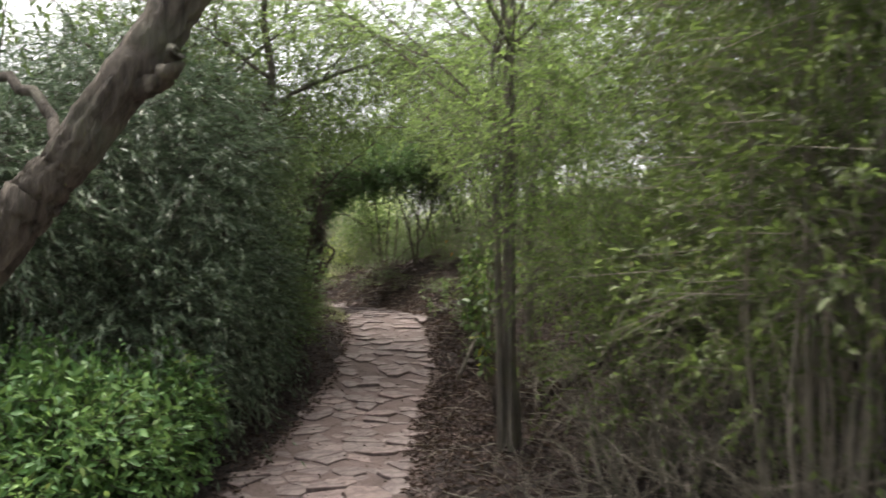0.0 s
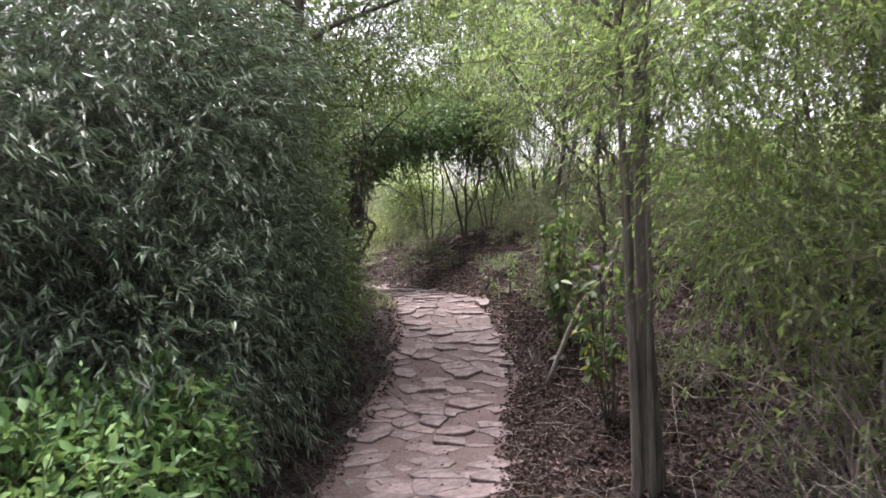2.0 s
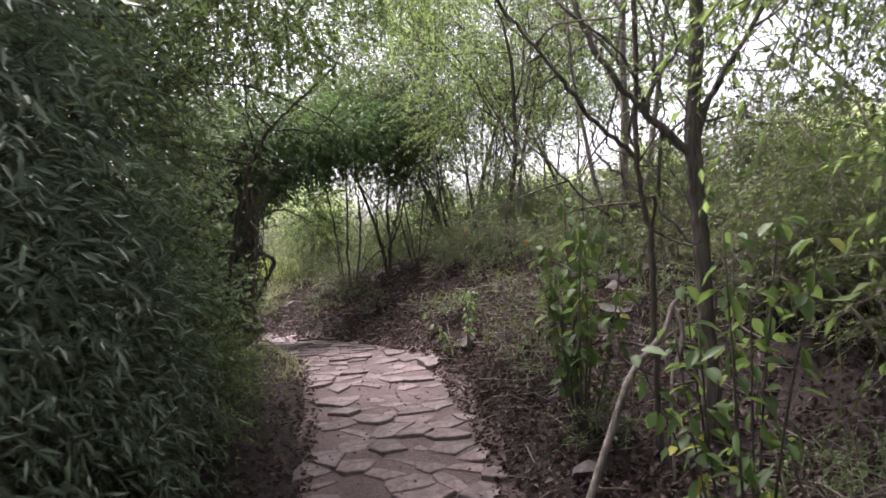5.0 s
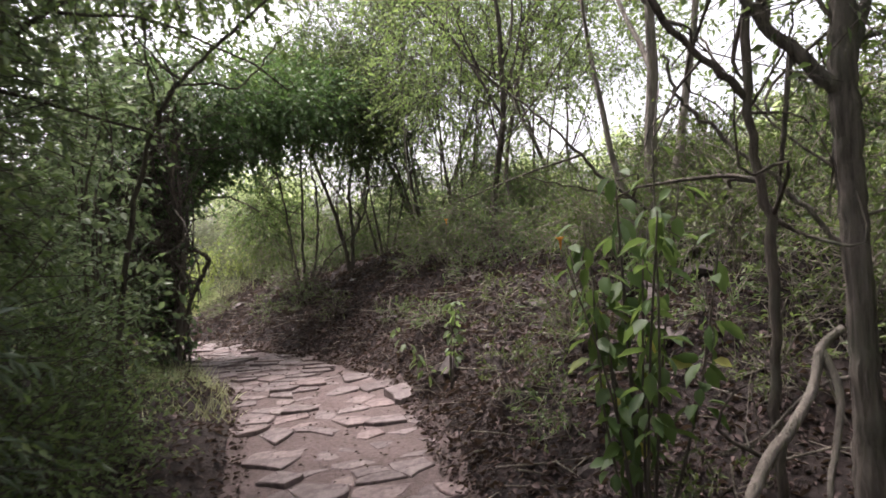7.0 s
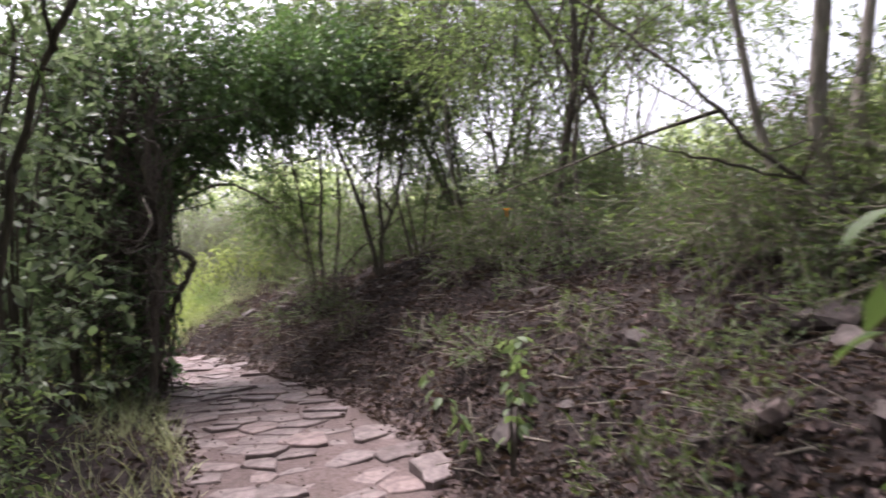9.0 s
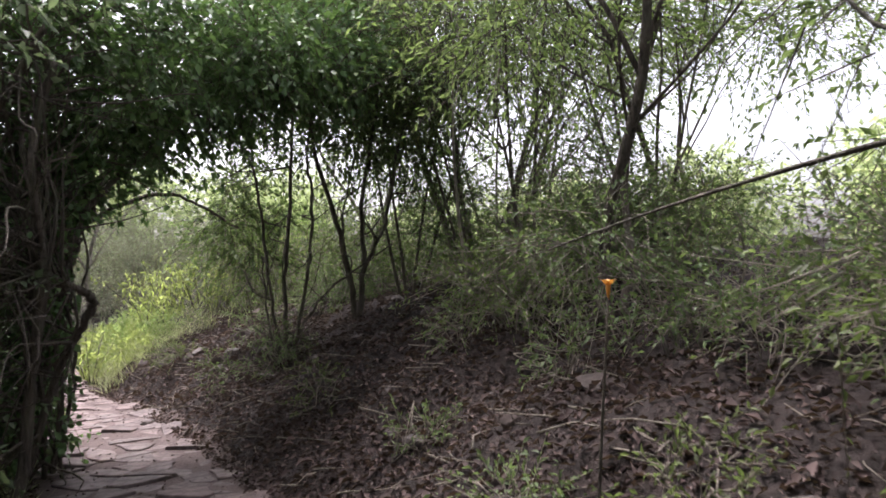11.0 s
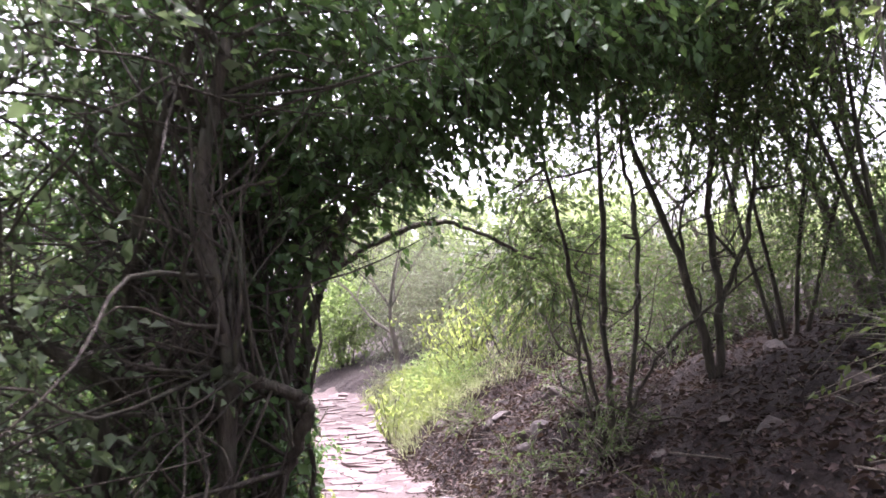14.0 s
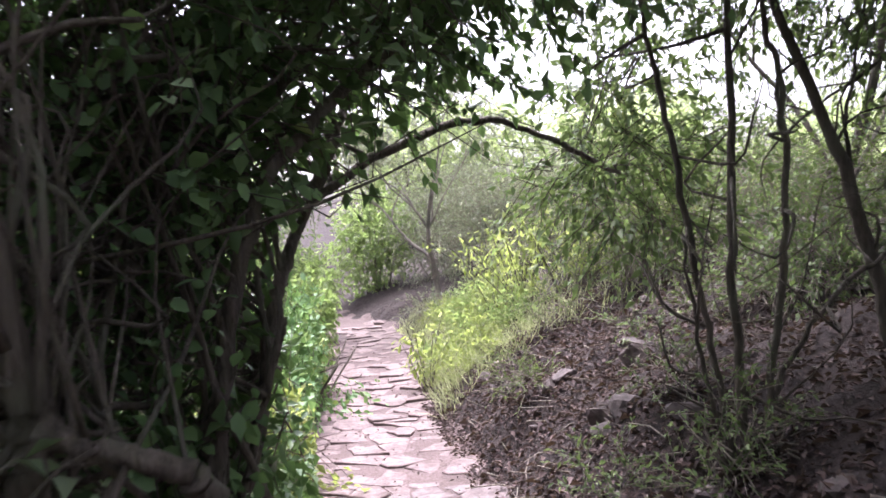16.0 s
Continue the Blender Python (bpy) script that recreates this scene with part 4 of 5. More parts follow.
limbs_tree("leaning_shrub_tree", "leaning grey tree with a broken side limb", LB[:2], [
    (rel(LB, [(-2.5, 14.85, 0.6), (-2.42, 14.85, 1.2), (-2.33, 14.78, 1.8), (-2.29, 14.77, 1.955), (-2.31, 14.77, 2.02), (-2.34, 14.77, 2.3), (-2.38, 14.8, 2.7), (-2.3, 14.9, 3.2)]), 0.036, 0.022),
    (rel(LB, [(-2.6, 14.6, 2.02), (-2.45, 14.7, 1.98), (-2.29, 14.77, 1.955), (-2.2, 14.85, 1.905), (-2.11, 14.93, 1.845)]), 0.014, 0.026),
    (rel(LB, [(-2.11, 14.93, 1.845), (-2.12, 14.97, 1.77), (-2.2, 15.0, 1.62), (-2.36, 15.02, 1.3), (-2.55, 15.0, 0.6)]), 0.024, 0.026),
    (rel(LB, [(-3.1, 15.0, 0.6), (-3.1, 15.0, 1.4), (-2.95, 15.0, 2.1), (-2.7, 14.95, 2.8), (-2.3, 14.8, 3.4)]), 0.045, 0.018),
    (rel(LB, [(-3.6, 14.9, 0.6), (-3.6, 14.85, 1.6), (-3.7, 14.85, 2.5), (-3.4, 14.75, 3.4)]), 0.04, 0.016),
    (rel(LB, [(-3.0, 15.0, 1.9), (-3.4, 14.7, 2.3), (-3.7, 14.4, 2.6)]), 0.026, 0.01)],
    M["bark"], M["oval"], 61,
    [(-0.9, -0.2, 1.8, 0.9, 0.8, 1.1), (-1.0, 0, 0.8, 0.7, 0.7, 0.7), (-0.3, -0.2, 2.9, 1.3, 1.0, 0.55), (0.5, -0.8, 3.1, 0.9, 0.9, 0.5), (-0.15, 0.2, 0.3, 0.4, 0.4, 0.4), (0.1, 0.0, 0.5, 0.25, 0.3, 0.5), (-0.2, -0.3, 1.4, 0.4, 0.4, 0.6), (0.05, 0.0, 1.2, 0.28, 0.4, 0.6)],
    650, leaf=0.055, bare=90)
PB = (-2.72, 15.45, 0.62)
p_r = np.random.default_rng(19)
limbs_tree("tangled_shrub", "dark round-leaved shrub with a tangle of thin stems", PB[:2],
    [([(x, y, 0), (x * 0.8 + p_r.normal(0, 0.08), y + p_r.normal(0, 0.1), 0.7), (x * 0.8 + p_r.normal(0, 0.1) + 0.05, y + p_r.normal(0, 0.15), 1.4), (x * 0.7 + p_r.normal(0, 0.15) + 0.12, y + p_r.normal(0, 0.2), 2.3)], p_r.uniform(0.01, 0.018), 0.005) for x, y in p_r.uniform(-0.3, 0.3, (14, 2))],
    M["bark"], M["dark"], 66,
    [(0.06, 0.0, 0.35, 0.3, 0.45, 0.4), (0.04, 0.0, 0.85, 0.3, 0.45, 0.4), (0.1, -0.05, 1.35, 0.32, 0.45, 0.4), (0.16, -0.05, 1.8, 0.34, 0.45, 0.35), (-0.5, -0.1, 0.9, 0.5, 0.4, 0.6)], 330, leaf=0.05, wide=0.66, count=7, twig_len=0.26, bare=8, kind=broad, twig_max=0.6)
bush("wayside_bush", "dark leafy bush with larger oval leaves beside the path", (-2.75, 13.1), [(0, 0, 0.8, 0.55, 0.8, 0.8), (-0.4, 0, 1.8, 0.8, 1.0, 1.0), (-0.3, 0.2, 2.7, 0.8, 1.0, 0.45)], 540, M["oval"], M["bark_dark"], 80, leaf=0.075, wide=0.5, count=8,
     stems=18, kind=broad, twig_len=0.3)
bush("wayside_bush", "dark leafy bush hanging beside the path", (-2.75, 11.2), [(0, 0, 0.8, 0.65, 1.0, 0.9), (-0.3, 0, 2.0, 0.85, 1.3, 1.2), (-0.2, 0.4, 3.1, 0.8, 1.1, 0.6), (0.25, -0.2, 2.8, 0.6, 1.0, 0.5), (-0.3, -0.8, 2.6, 0.8, 0.8, 0.7)], 2200, M["oval"], M["bark_dark"], 81, leaf=0.055, wide=0.48, count=11, stems=18)
bush("wayside_bush", "low green weeds and leaves along the path's edge", (-2.05, 10.3), [(0, 0, 0.2, 0.4, 1.2, 0.35), (-0.3, 0.8, 0.4, 0.4, 0.9, 0.5)], 900, M["mid"], M["bark_dark"], 82, leaf=0.036, wide=0.45, count=9, stems=14, stem_r=0.004)
for i, (x, y, h) in enumerate([(-5.3, 12.6, 1.2), (-4.7, 11.2, 2.2), (-6.0, 17.4, 2.2), (-7.2, 14.6, 2.2), (-6.9, 19.6, 2.6), (-7.8, 22.4, 2.0)]):
    bush("background_shrub", "leafy green shrub in the wood's interior", (x, y), [(0, 0, h * 0.5, 1.1, 1.2, h * 0.55), (0, 0, h, 1.2, 1.3, h * 0.4)], 900, M["mid"], M["bark_dark"], 84 + i, leaf=0.07, wide=0.42, count=11, twig_len=0.5, stems=14)
# slender leaning stem at the left edge
SB = (-2.1, 11.55, 0.6)
limbs_tree("slender_stem", "slender dark forked stem leaning up from the path's edge", SB[:2], [
    (rel(SB, [(-2.1, 11.55, 0.55), (-2.08, 11.57, 1.2), (-1.99, 11.6, 1.86), (-1.84, 11.6, 2.42), (-1.65, 11.6, 2.8), (-1.5, 11.6, 2.95), (-1.3, 11.6, 3.12), (-1.0, 11.65, 3.4)]), 0.02, 0.009),
    (rel(SB, [(-1.62, 11.6, 2.82), (-1.42, 11.58, 2.83), (-1.23, 11.6, 2.8), (-1.05, 11.62, 3.0), (-0.9, 11.6, 3.15)]), 0.009, 0.004),
    (rel(SB, [(-1.75, 11.6, 2.6), (-1.8, 11.6, 2.95), (-1.8, 11.62, 3.4)]), 0.01, 0.005)],
    M["bark_dark"], M["mid"], 62, [(0.6, 0.2, 3.1, 0.7, 0.6, 0.35)], 150, bare=8, twig_max=0.6)

# coppiced stems on the bank
CB = (-1.27, 17.05, 1.0)
limbs_tree("coppiced_sapling", "cluster of thin straight dark stems on the bank", CB[:2], [
    (rel(CB, [(-1.24, 17.08, 0.9), (-1.25, 17.15, 1.4), (-1.25, 17.21, 1.9), (-1.21, 17.33, 2.68), (-1.2, 17.4, 3.6)]), 0.022, 0.013),
    (rel(CB, [(-1.28, 17.06, 0.95), (-1.33, 17.1, 1.4), (-1.39, 17.11, 1.89), (-1.46, 17.12, 2.46), (-1.52, 17.12, 2.87), (-1.55, 17.15, 3.5)]), 0.019, 0.01),
    (rel(CB, [(-1.22, 17.08, 0.95), (-1.13, 17.17, 1.4), (-1.04, 17.25, 1.97), (-1.02, 17.35, 2.54), (-1.07, 17.4, 2.9), (-1.0, 17.45, 3.6)]), 0.02, 0.01),
    (rel(CB, [(-1.2, 17.08, 1.0), (-1.13, 17.18, 1.3), (-0.94, 17.27, 1.62), (-0.67, 17.38, 1.84), (-0.3, 17.45, 2.1)]), 0.016, 0.006),
    (rel(CB, [(-1.3, 17.06, 0.95), (-1.38, 17.0, 1.5), (-1.42, 16.98, 2.0)]), 0.012, 0.005)], M["bark_dark"], M["mid"], 63,
    [(-0.1, 0.2, 2.7, 0.8, 0.7, 0.5), (-0.6, 0.9, 1.3, 0.4, 0.5, 0.4), (0.3, 0.3, 3.2, 1.0, 0.8, 0.5), (0.6, 0.6, 2.2, 0.7, 0.6, 0.4), (-0.45, 0.9, 1.75, 0.5, 0.5, 0.12), (-0.4, 1.0, 1.4, 0.45, 0.5, 0.12), (-0.3, 0.8, 1.05, 0.4, 0.4, 0.1), (-0.4, 0.9, 2.1, 0.5, 0.5, 0.12)], 1500, leaf=0.055, wide=0.5, bare=7, twig_max=0.8)
limbs_tree("coppiced_sapling", "spreading clump of dark forked stems on the bank", (-0.64, 17.55), [
    ([(0, 0, 0), (-0.05, 0.02, 0.4), (-0.2, 0.05, 1.0), (-0.4, 0.1, 1.7), (-0.45, 0.1, 2.6)], 0.034, 0.013),
    ([(0.03, 0, 0), (0.08, 0.02, 0.5), (0.06, 0.05, 1.1), (0.2, 0.1, 2.0), (0.2, 0.1, 2.9)], 0.034, 0.014),
    ([(0.08, 0.02, 0.5), (0.3, 0.1, 1.0), (0.45, 0.1, 1.8), (0.8, 0.2, 2.4)], 0.02, 0.008),
    ([(-0.05, 0.02, 0.35), (-0.12, 0.1, 0.9), (0.0, 0.15, 1.6)], 0.016, 0.006)], M["bark_dark"], M["mid"], 64,
    [(0, 0.2, 2.4, 0.9, 0.8, 0.5), (0.5, 0.5, 1.7, 0.7, 0.6, 0.5), (-0.4, 0.3, 3.0, 0.9, 0.8, 0.5), (0.7, 0.0, 2.3, 0.8, 0.7, 0.5)], 1500, leaf=0.055, wide=0.45, bare=8, twig_max=0.8)
for i, (x, y) in enumerate([(-0.1, 18.1), (0.5, 17.6), (1.0, 18.8), (1.7, 16.2), (0.9, 16.9)]):
    tree("coppiced_sapling", "clump of thin dark stems higher up the bank", (x, y), [((k * 0.06 - 0.1, 0.03 * k), (0.14 * (k - 1.5) + s_r.normal(0, 0.06), s_r.normal(0, 0.08), 1), 2.6, 0.018) for k in range(4)], M["bark_dark"], M["mid"], 76 + i,
         leaf=0.055, wide=0.45, count=9, per_tip=1, levels=2, kids=4, bend=0.05)

# ---- beyond the arch: sunlit herbs, grey thicket, pale tree ----
h_r = np.random.default_rng(88)
for i, (x, y, h) in enumerate([(-4.25, 20.95, 0.75), (-3.75, 21.8, 0.8), (-3.4, 21.9, 0.95), (-3.1, 22.3, 1.05), (-3.8, 22.9, 1.05), (-2.7, 21.8, 0.8), (-2.3, 22.6, 0.9), (-4.4, 23.9, 1.1), (-2.9, 23.6, 1.2), (-1.8, 23.4, 1.0)]):
    leafy_sapling((x, y), h, 11, M["yellow"], 90 + i, 0.095, "tall yellow-green herb with drooping leaves in open light", "tall_herb", 0.3, 0.3)
for i in range(12):
    x, y = (float(c) for c in path_point(np.interp(h_r.uniform(20.0, 23.8), CURVE[:, 1], ARC), 0.8 + abs(h_r.normal(0, 0.7))))
    bush("low_herb", "low pale green herb at the sunlit path's margin", (x, y), [(0, 0, 0.14, 0.28, 0.28, 0.22)], 110, M["yellow"] if i % 2 else M["light"], M["straw"], 640 + i, leaf=0.05, wide=0.35, count=8, twig_len=0.2, stems=6, stem_r=0.003, group="herbs", category="herb", lift=0.9)
bush("leafy_bush", "bright green leafy bush by the sunlit path", (-5.1, 19.8), [(0, 0, 0.45, 0.55, 0.9, 0.5), (-0.3, 0.8, 0.5, 0.6, 0.8, 0.55)], 900, M["weed"], M["bark_dark"], 97, leaf=0.08, wide=0.5, count=9, stems=12, kind=broad)
bush("leafy_bush", "bright green leafy bush beside the path", (-4.1, 17.6), [(0, 0, 0.3, 0.4, 0.7, 0.4)], 420, M["yellow"], M["bark_dark"], 98, leaf=0.07, wide=0.5, count=8, stems=10)
for i, (x, y, h) in enumerate([(-7.1, 22.4, 0.9), (-8.2, 24.4, 1.2), (-8.6, 28.6, 1.8), (-10.5, 26.2, 1.4), (-2.2, 24.6, 1.4)]):
    bush("leafy_bush", "green leafy bush at the path's bend", (x, y), [(0, 0, h * 0.5, 0.8, 0.8, h * 0.55), (0.2, 0.3, h * 0.8, 0.7, 0.7, h * 0.4)], 620, M["light"], M["bark_dark"], 110 + i, leaf=0.09, wide=0.45, count=10, stems=10)
tree("pale_leaning_tree", "pale slender leaning tree at the path's bend", (-5.9, 25.6), [((0, 0), (-0.05, 0, 1), 2.0, 0.055), ((0, 0, 0.75), (-0.75, 0, 0.8), 1.6, 0.035)], M["bark_pale"], M["greybush"], 99, leaf=0.06, wide=0.4, count=11, per_tip=3, levels=2, kids=5)
for i, (x, y, h) in enumerate([(-5.2, 27.0, 1.8), (-3.6, 27.6, 1.7), (-6.8, 28.6, 1.9)]):
    bush("grey_thicket", "grey twiggy thicket at the path's bend", (x, y), [(0, 0, h * 0.45, 1.2, 1.1, h * 0.5), (0, 0.2, h * 0.85, 1.0, 1.0, h * 0.35)], 1200, M["greybush"], M["twig"], 95 + 10 * i, leaf=0.06, wide=0.35, count=10, stems=22, twig_len=0.5)
bush("low_shrub", "small grey-green shrub at the path's bend", (-5.6, 24.6), [(0, 0, 0.18, 0.35, 0.3, 0.2)], 130, M["greybush"], M["twig"], 131, leaf=0.05, wide=0.4, count=9, stems=8, stem_r=0.004)

# ---- the surrounding wood ----
w_r = np.random.default_rng(5)
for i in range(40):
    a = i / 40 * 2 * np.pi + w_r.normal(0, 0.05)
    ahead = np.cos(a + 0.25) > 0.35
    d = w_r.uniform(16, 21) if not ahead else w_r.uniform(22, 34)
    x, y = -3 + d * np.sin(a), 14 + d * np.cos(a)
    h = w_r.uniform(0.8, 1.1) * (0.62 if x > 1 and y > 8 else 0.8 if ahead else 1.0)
    bush("woodland_tree", "full-crowned green tree of the surrounding wood, leaf colour paled for haze", (x, y), [(0, 0, 1.6 * h, 2.2, 2.2, 1.6 * h), (0, 0, 3.2 * h, 2.4, 2.4, 2.0 * h), (w_r.normal(0, 1), w_r.normal(0, 1), 4.6 * h, 1.9, 1.9, 1.5 * h)], 600 if ahead else 220,
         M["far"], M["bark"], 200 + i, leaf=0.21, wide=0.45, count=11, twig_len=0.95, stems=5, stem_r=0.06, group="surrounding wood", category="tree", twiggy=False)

# ---- rocks on the bank ----
def rock(place, size, seed):
    r = np.random.default_rng(seed)
    bm = bmesh.new()
    bmesh.ops.create_icosphere(bm, subdivisions=2, radius=1)
    cuts = [(unit(r.standard_normal(3)), r.uniform(0.4, 0.8)) for _ in range(11)]
    for v in bm.verts:
        p = np.array(v.co)
        for n, h in cuts:
            d = p @ n - h
            if d > 0:
                p = p - n * d * 0.92
        v.co = Vector(p * np.array(size) + r.normal(0, 0.02, 3) * min(size))
    bmesh.ops.rotate(bm, verts=bm.verts, matrix=Euler((r.normal(0, 0.25), r.normal(0, 0.25), r.uniform(0, 6))).to_matrix())
    me = bpy.data.meshes.new("rock")
    bm.to_mesh(me)
    bm.free()
    me.materials.append(M["rock"])
    ob = new("rock", me)
    x, y = place
    ob.location = (x, y, float(land(x, y)[0]) + size[2] * 0.12)
    tagged(ob, "rough brown-grey stone half sunk in the bank", "rock", "rocks on the bank")


k_r = np.random.default_rng(9)
for i, (x, y, q) in enumerate([(-1.95, 17.9, 0.10), (-1.85, 18.7, 0.14), (-2.35, 18.9, 0.09), (-1.5, 17.6, 0.11), (-2.5, 17.4, 0.07), (-2.9, 19.4, 0.08), (1.35, 11.6, 0.17), (1.2, 11.2, 0.13), (0.75, 11.0, 0.10), (1.0, 10.6, 0.14), (1.6, 11.3, 0.15)]):
    rock((x, y), (q * 1.3, q, q * 0.8), 500 + i)
for i in range(44):
    v = k_r.uniform(8.5, 21)
    s = 0.75 + abs(k_r.normal(0, 1.0))
    x, y = (float(c) for c in path_point(np.interp(v, CURVE[:, 1], ARC), s))
    q = k_r.uniform(0.035, 0.11)
    rock((x, y), (q * 1.4, q, q * k_r.uniform(0.55, 0.9)), 530 + i)

# ---- fallen leaves, twigs and blades of grass ----
l_r = np.random.default_rng(31)


def scatter(n, lo, hi, fn):
    v = l_r.uniform(lo, hi, n)
    s = fn(n)
    x, y = path_point(np.interp(v, CURVE[:, 1], ARC), s)
    return np.stack([x, y, land(x, y)], -1)


def leaf_litter(n, lo, hi, fn, size):
    p = scatter(n, lo, hi, fn)
    p[:, 2] += l_r.uniform(0.004, 0.03, n)
    d = unit(np.stack([l_r.normal(size=n), l_r.normal(size=n), l_r.normal(0, 0.3, n)], -1))
    up = unit(np.array([0, 0, 1.0]) + 0.45 * l_r.standard_normal((n, 3)))
    ln = size * l_r.uniform(0.5, 1.5, n)
    return p, d, up, ln


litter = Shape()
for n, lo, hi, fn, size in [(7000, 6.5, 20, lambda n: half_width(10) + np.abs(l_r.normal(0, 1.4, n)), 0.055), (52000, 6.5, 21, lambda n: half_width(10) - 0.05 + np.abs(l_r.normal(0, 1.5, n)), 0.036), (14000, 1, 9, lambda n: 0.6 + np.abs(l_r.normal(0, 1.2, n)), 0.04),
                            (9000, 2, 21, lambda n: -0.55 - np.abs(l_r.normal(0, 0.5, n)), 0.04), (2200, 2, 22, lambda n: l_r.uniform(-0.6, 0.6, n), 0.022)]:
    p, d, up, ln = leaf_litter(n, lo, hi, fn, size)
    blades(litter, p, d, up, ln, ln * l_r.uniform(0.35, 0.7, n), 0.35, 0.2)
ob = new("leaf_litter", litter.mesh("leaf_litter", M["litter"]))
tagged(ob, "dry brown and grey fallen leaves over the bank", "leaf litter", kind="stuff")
sticks = Shape()
p = scatter(700, 3, 21, lambda n: 0.6 + np.abs(l_r.normal(0, 1.6, n)))
for q in p:
    d = unit(np.array([l_r.normal(), l_r.normal(), l_r.normal(0, 0.12)])) * l_r.uniform(0.05, 0.24)
    b = q + np.array([0, 0, 0.02])
    tube(sticks, np.array([b - d, b + l_r.normal(0, 0.015, 3), b + d]), np.array([0.005, 0.004, 0.002]) * l_r.uniform(0.5, 1.4), 4)
ob = new("fallen_twigs", sticks.mesh("fallen_twigs", M["twig"]))
tagged(ob, "thin dry twigs lying among fallen leaves", "twigs", kind="stuff")


def grass_blades(shape, pos, direction, bow, length, width):
    """Thin bent blades, each a tapering strip of two pieces."""
    n = len(pos)
    d, ln = unit(direction), length[:, None]
    side = unit(np.cross(d, bow))
    half = side * width / 2
    mid = pos + d * ln * 0.55
    tip = pos + d * ln * 0.95 + unit(bow) * ln * 0.25
    v = np.stack([pos - half, pos + half, mid + half * 0.8, mid - half * 0.8, tip], 1).reshape(-1, 3)
    i = np.arange(n)[:, None] * 5
    shape.add(v, i + np.array([0, 1, 2, 3]), i + np.array([3, 2, 4]))


grass = Shape()
for n, lo, hi, fn, ln in [(5000, 19.4, 25, lambda n: 0.6 + np.abs(l_r.normal(0, 0.8, n)), 0.22), (12000, 19, 28, lambda n: -0.6 - np.abs(l_r.normal(0, 1.5, n)), 0.2), (2500, 12, 24, lambda n: -0.6 - np.abs(l_r.normal(0, 0.3, n)), 0.16)]:
    p = scatter(n, lo, hi, fn)
    p[:, 2] -= 0.01
    d = unit(np.stack([l_r.normal(0, 0.65, n), l_r.normal(0, 0.65, n), np.ones(n)], -1))
    grass_blades(grass, p, d, unit(l_r.standard_normal((n, 3))), ln * l_r.uniform(0.4, 1.6, n), 0.006)
ob = new("grass", grass.mesh("grass", M["straw"]))
tagged(ob, "pale thin grass blades along the path's margin", "grass", kind="stuff")

# ---- flagstones of the path ----
f_r = np.random.default_rng(77)
ROW, COL = 0.16, 0.27
rows_n = int((A1 - A0) / ROW)
seeds = []
for i in range(rows_n):
    for j in range(-4, 5):
        seeds.append((A0 + (i + 0.5 + f_r.uniform(-0.48, 0.48)) * ROW, (j + (i % 2) * 0.5 + f_r.uniform(-0.48, 0.48)) * COL))
seeds = np.array(seeds)
seeds = seeds[f_r.random(len(seeds)) > 0.2]


def cell(k):
    """The part of the path nearest to seed k, as corners (along, across)."""
    c = seeds[k]
    poly = [(c[0] + dx, c[1] + dy) for dx, dy in ((-0.5, -0.5), (0.5, -0.5), (0.5, 0.5), (-0.5, 0.5))]
    near = np.where((np.abs(seeds[:, 0] - c[0]) < 0.8) & (np.abs(seeds[:, 1] - c[1]) < 0.9))[0]
    for q in near:
        if q == k:
            continue
        m, n = (seeds[q] + c) / 2, seeds[q] - c
        out = []
        for (a, b) in zip(poly, poly[1:] + poly[:1]):
            da, db = (a[0] - m[0]) * n[0] + (a[1] - m[1]) * n[1], (b[0] - m[0]) * n[0] + (b[1] - m[1]) * n[1]
            if da <= 0:
                out.append(a)
            if da * db < 0:
                t = da / (da - db)
                out.append((a[0] + t * (b[0] - a[0]), a[1] + t * (b[1] - a[1])))
        poly = out
        if len(poly) < 3:
            return None
    return np.array(poly)


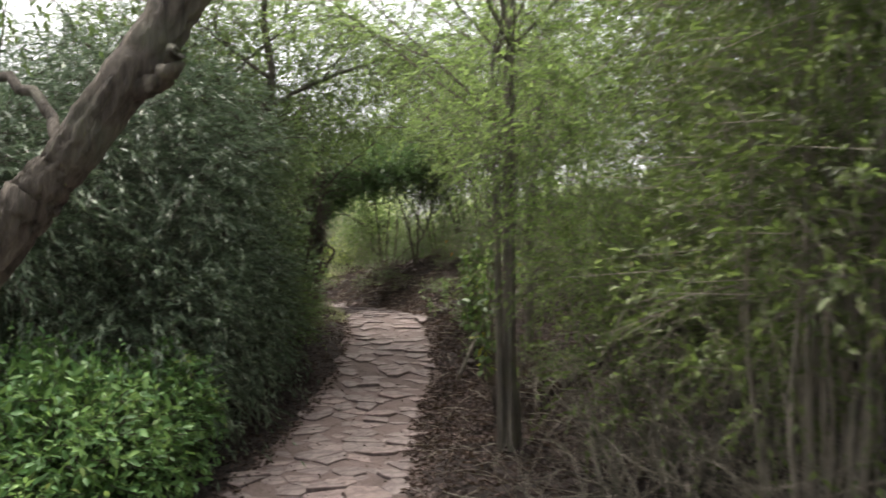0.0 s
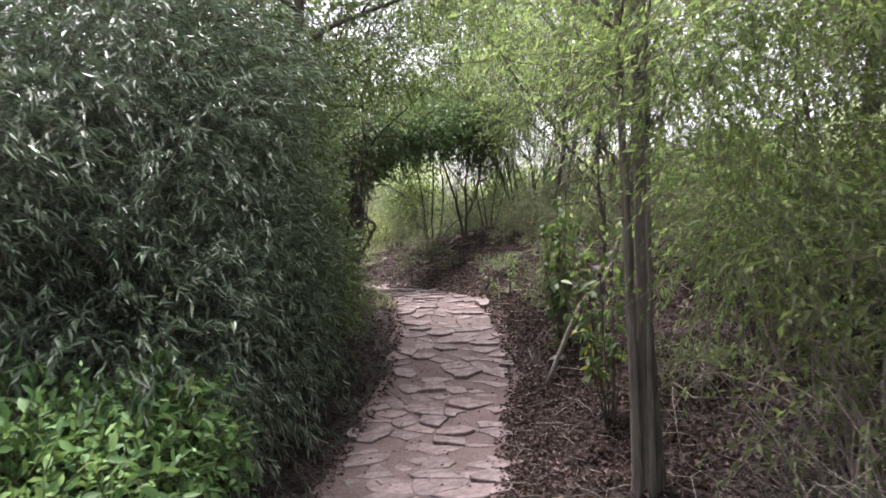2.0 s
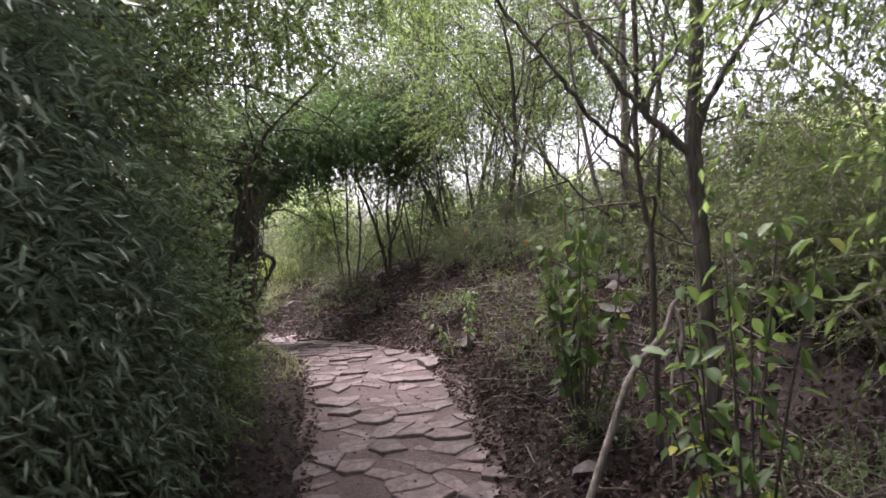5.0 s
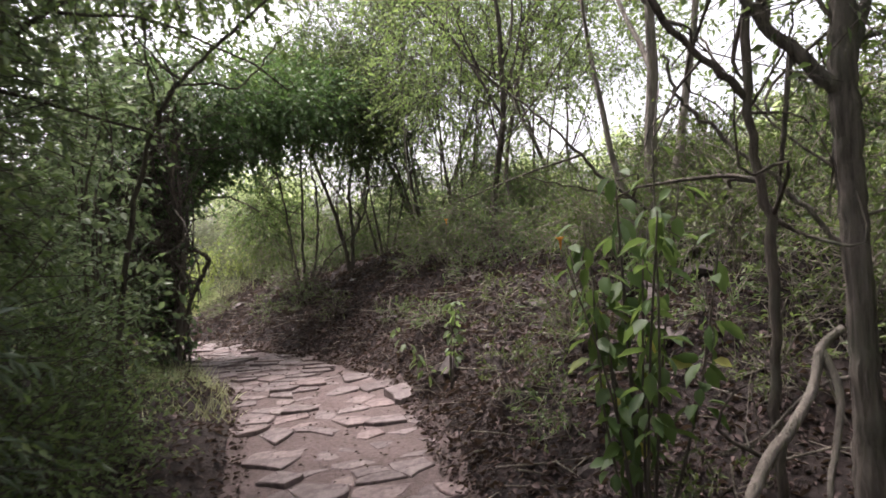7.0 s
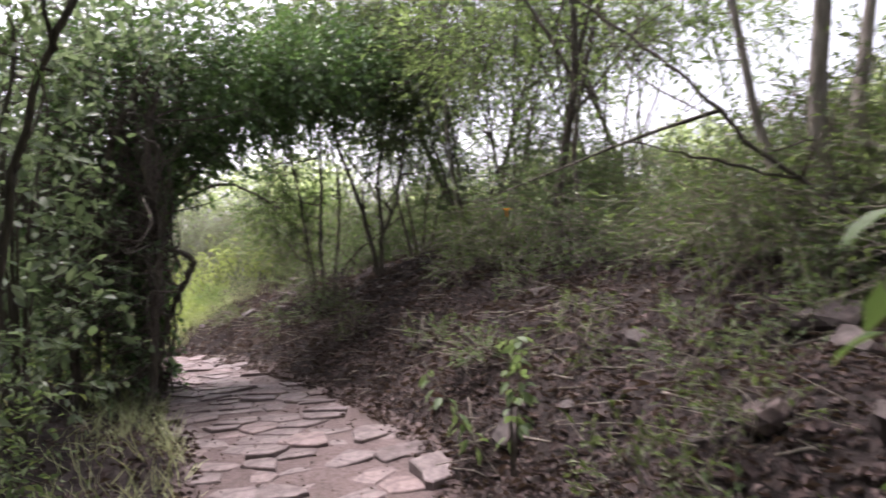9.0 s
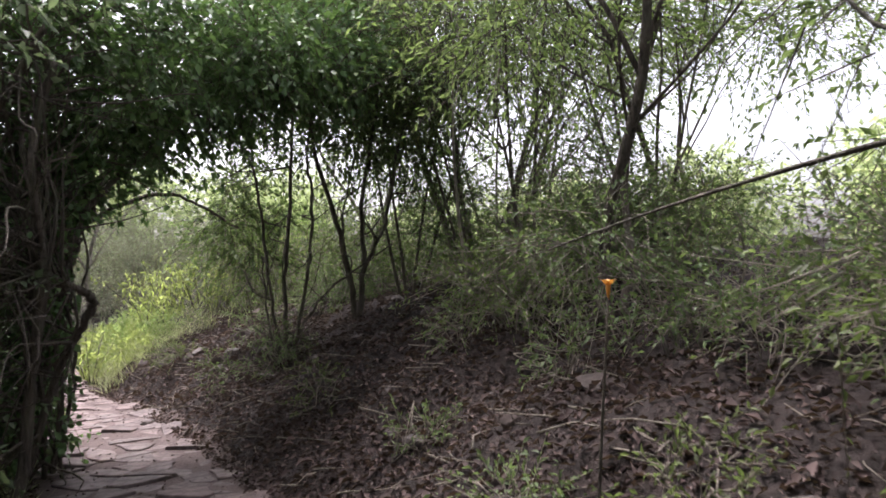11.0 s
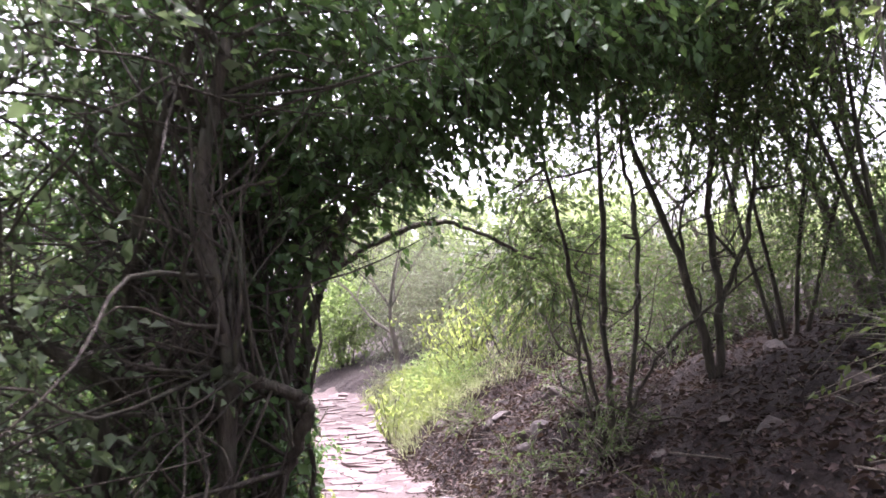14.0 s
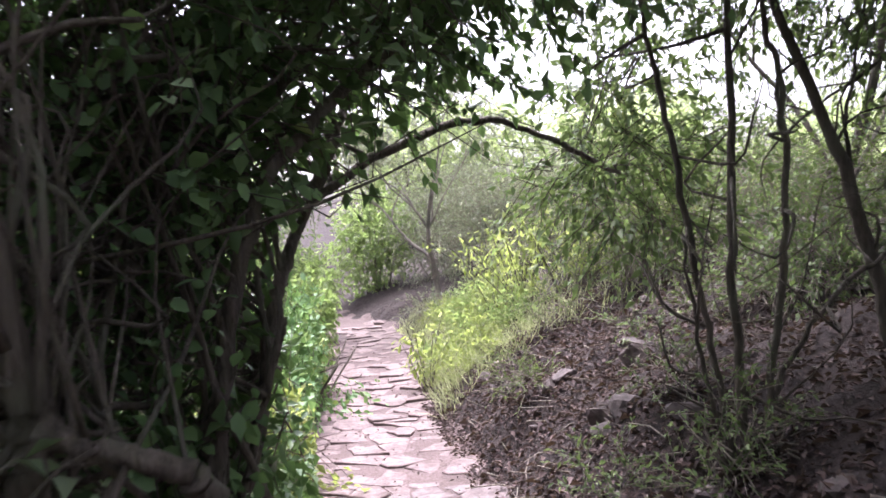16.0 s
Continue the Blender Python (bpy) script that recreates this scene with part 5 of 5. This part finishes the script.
rest = Shape()
for k in range(len(seeds)):
    a, s = seeds[k]
    v = float(np.interp(a, ARC, CURVE[:, 1]))
    if abs(s) > half_width(v) + 0.02 or f_r.random() < 0.08 or v > 26:
        continue
    poly = cell(k)
    if poly is None:
        continue
    mid = poly.mean(0)
    poly = mid + (poly - mid) * f_r.uniform(0.94, 0.99)
    poly[:, 1] = np.clip(poly[:, 1], -half_width(v) - 0.1, half_width(v) + 0.1)
    # broken edges: a shifted point between each two corners
    nxt = np.roll(poly, -1, 0)
    t_ = f_r.uniform(0.3, 0.7, (len(poly), 1))
    side = (nxt - poly)[:, ::-1] * np.array([1, -1])
    poly = np.stack([poly + f_r.normal(0, 0.006, poly.shape), poly * (1 - t_) + nxt * t_ + side * f_r.normal(0, 0.05, (len(poly), 1))], 1).reshape(-1, 2)
    keep = np.r_[True, np.hypot(*np.diff(poly, axis=0).T) > 0.025]
    poly = poly[keep][:13]
    if len(poly) < 4:
        continue
    n = len(poly)
    inner = mid + (poly - mid) * 0.95
    x0, y0 = path_point(poly[:, 0], poly[:, 1])
    x1, y1 = path_point(inner[:, 0], inner[:, 1])
    cx, cy = path_point(mid[:1], mid[1:])
    cz = land(cx, cy)[0]
    rise = f_r.choice([0.0, 0.003, 0.008, 0.014, 0.025]) + f_r.uniform(0, 0.006)
    tilt = f_r.normal(0, 0.035, 2) + np.array([0, -0.02])
    slope = np.polyfit(np.r_[y0, cy], land(np.r_[x0, cx], np.r_[y0, cy]), 1)[0] if n > 3 else 0
    top = lambda x, y, h: cz + h + (x - cx) * tilt[0] + (y - cy) * (np.clip(slope, -0.3, 0.3) * 0.7 + tilt[1])
    verts = np.vstack([np.stack([x0, y0, np.minimum(top(x0, y0, rise) - 0.07, land(x0, y0) - 0.03)], -1), np.stack([x0, y0, top(x0, y0, rise - 0.006)], -1), np.stack([x1, y1, top(x1, y1, rise)], -1), [[cx[0], cy[0], cz + rise + 0.002]]])
    i = np.arange(n)
    j = (i + 1) % n
    sides = np.vstack([np.stack([i, i + n, j + n, j], -1), np.stack([i + n, i + 2 * n, j + 2 * n, j + n], -1)])
    tops = np.stack([i + 2 * n, np.full(n, 3 * n), j + 2 * n], -1)
    if 4.5 < v < 18.0:
        o = np.array([cx[0], cy[0], cz])
        ob = part("flagstone", as_mesh("flagstone", verts - o, [sides, tops], M["flag"], False), path)
        ob.location = o
    else:
        rest.add(verts, sides, tops)
far_stones = part("flagstones", rest.mesh("flagstones", M["flag"], smooth=False), path)
far_stones["kind"] = "stuff"
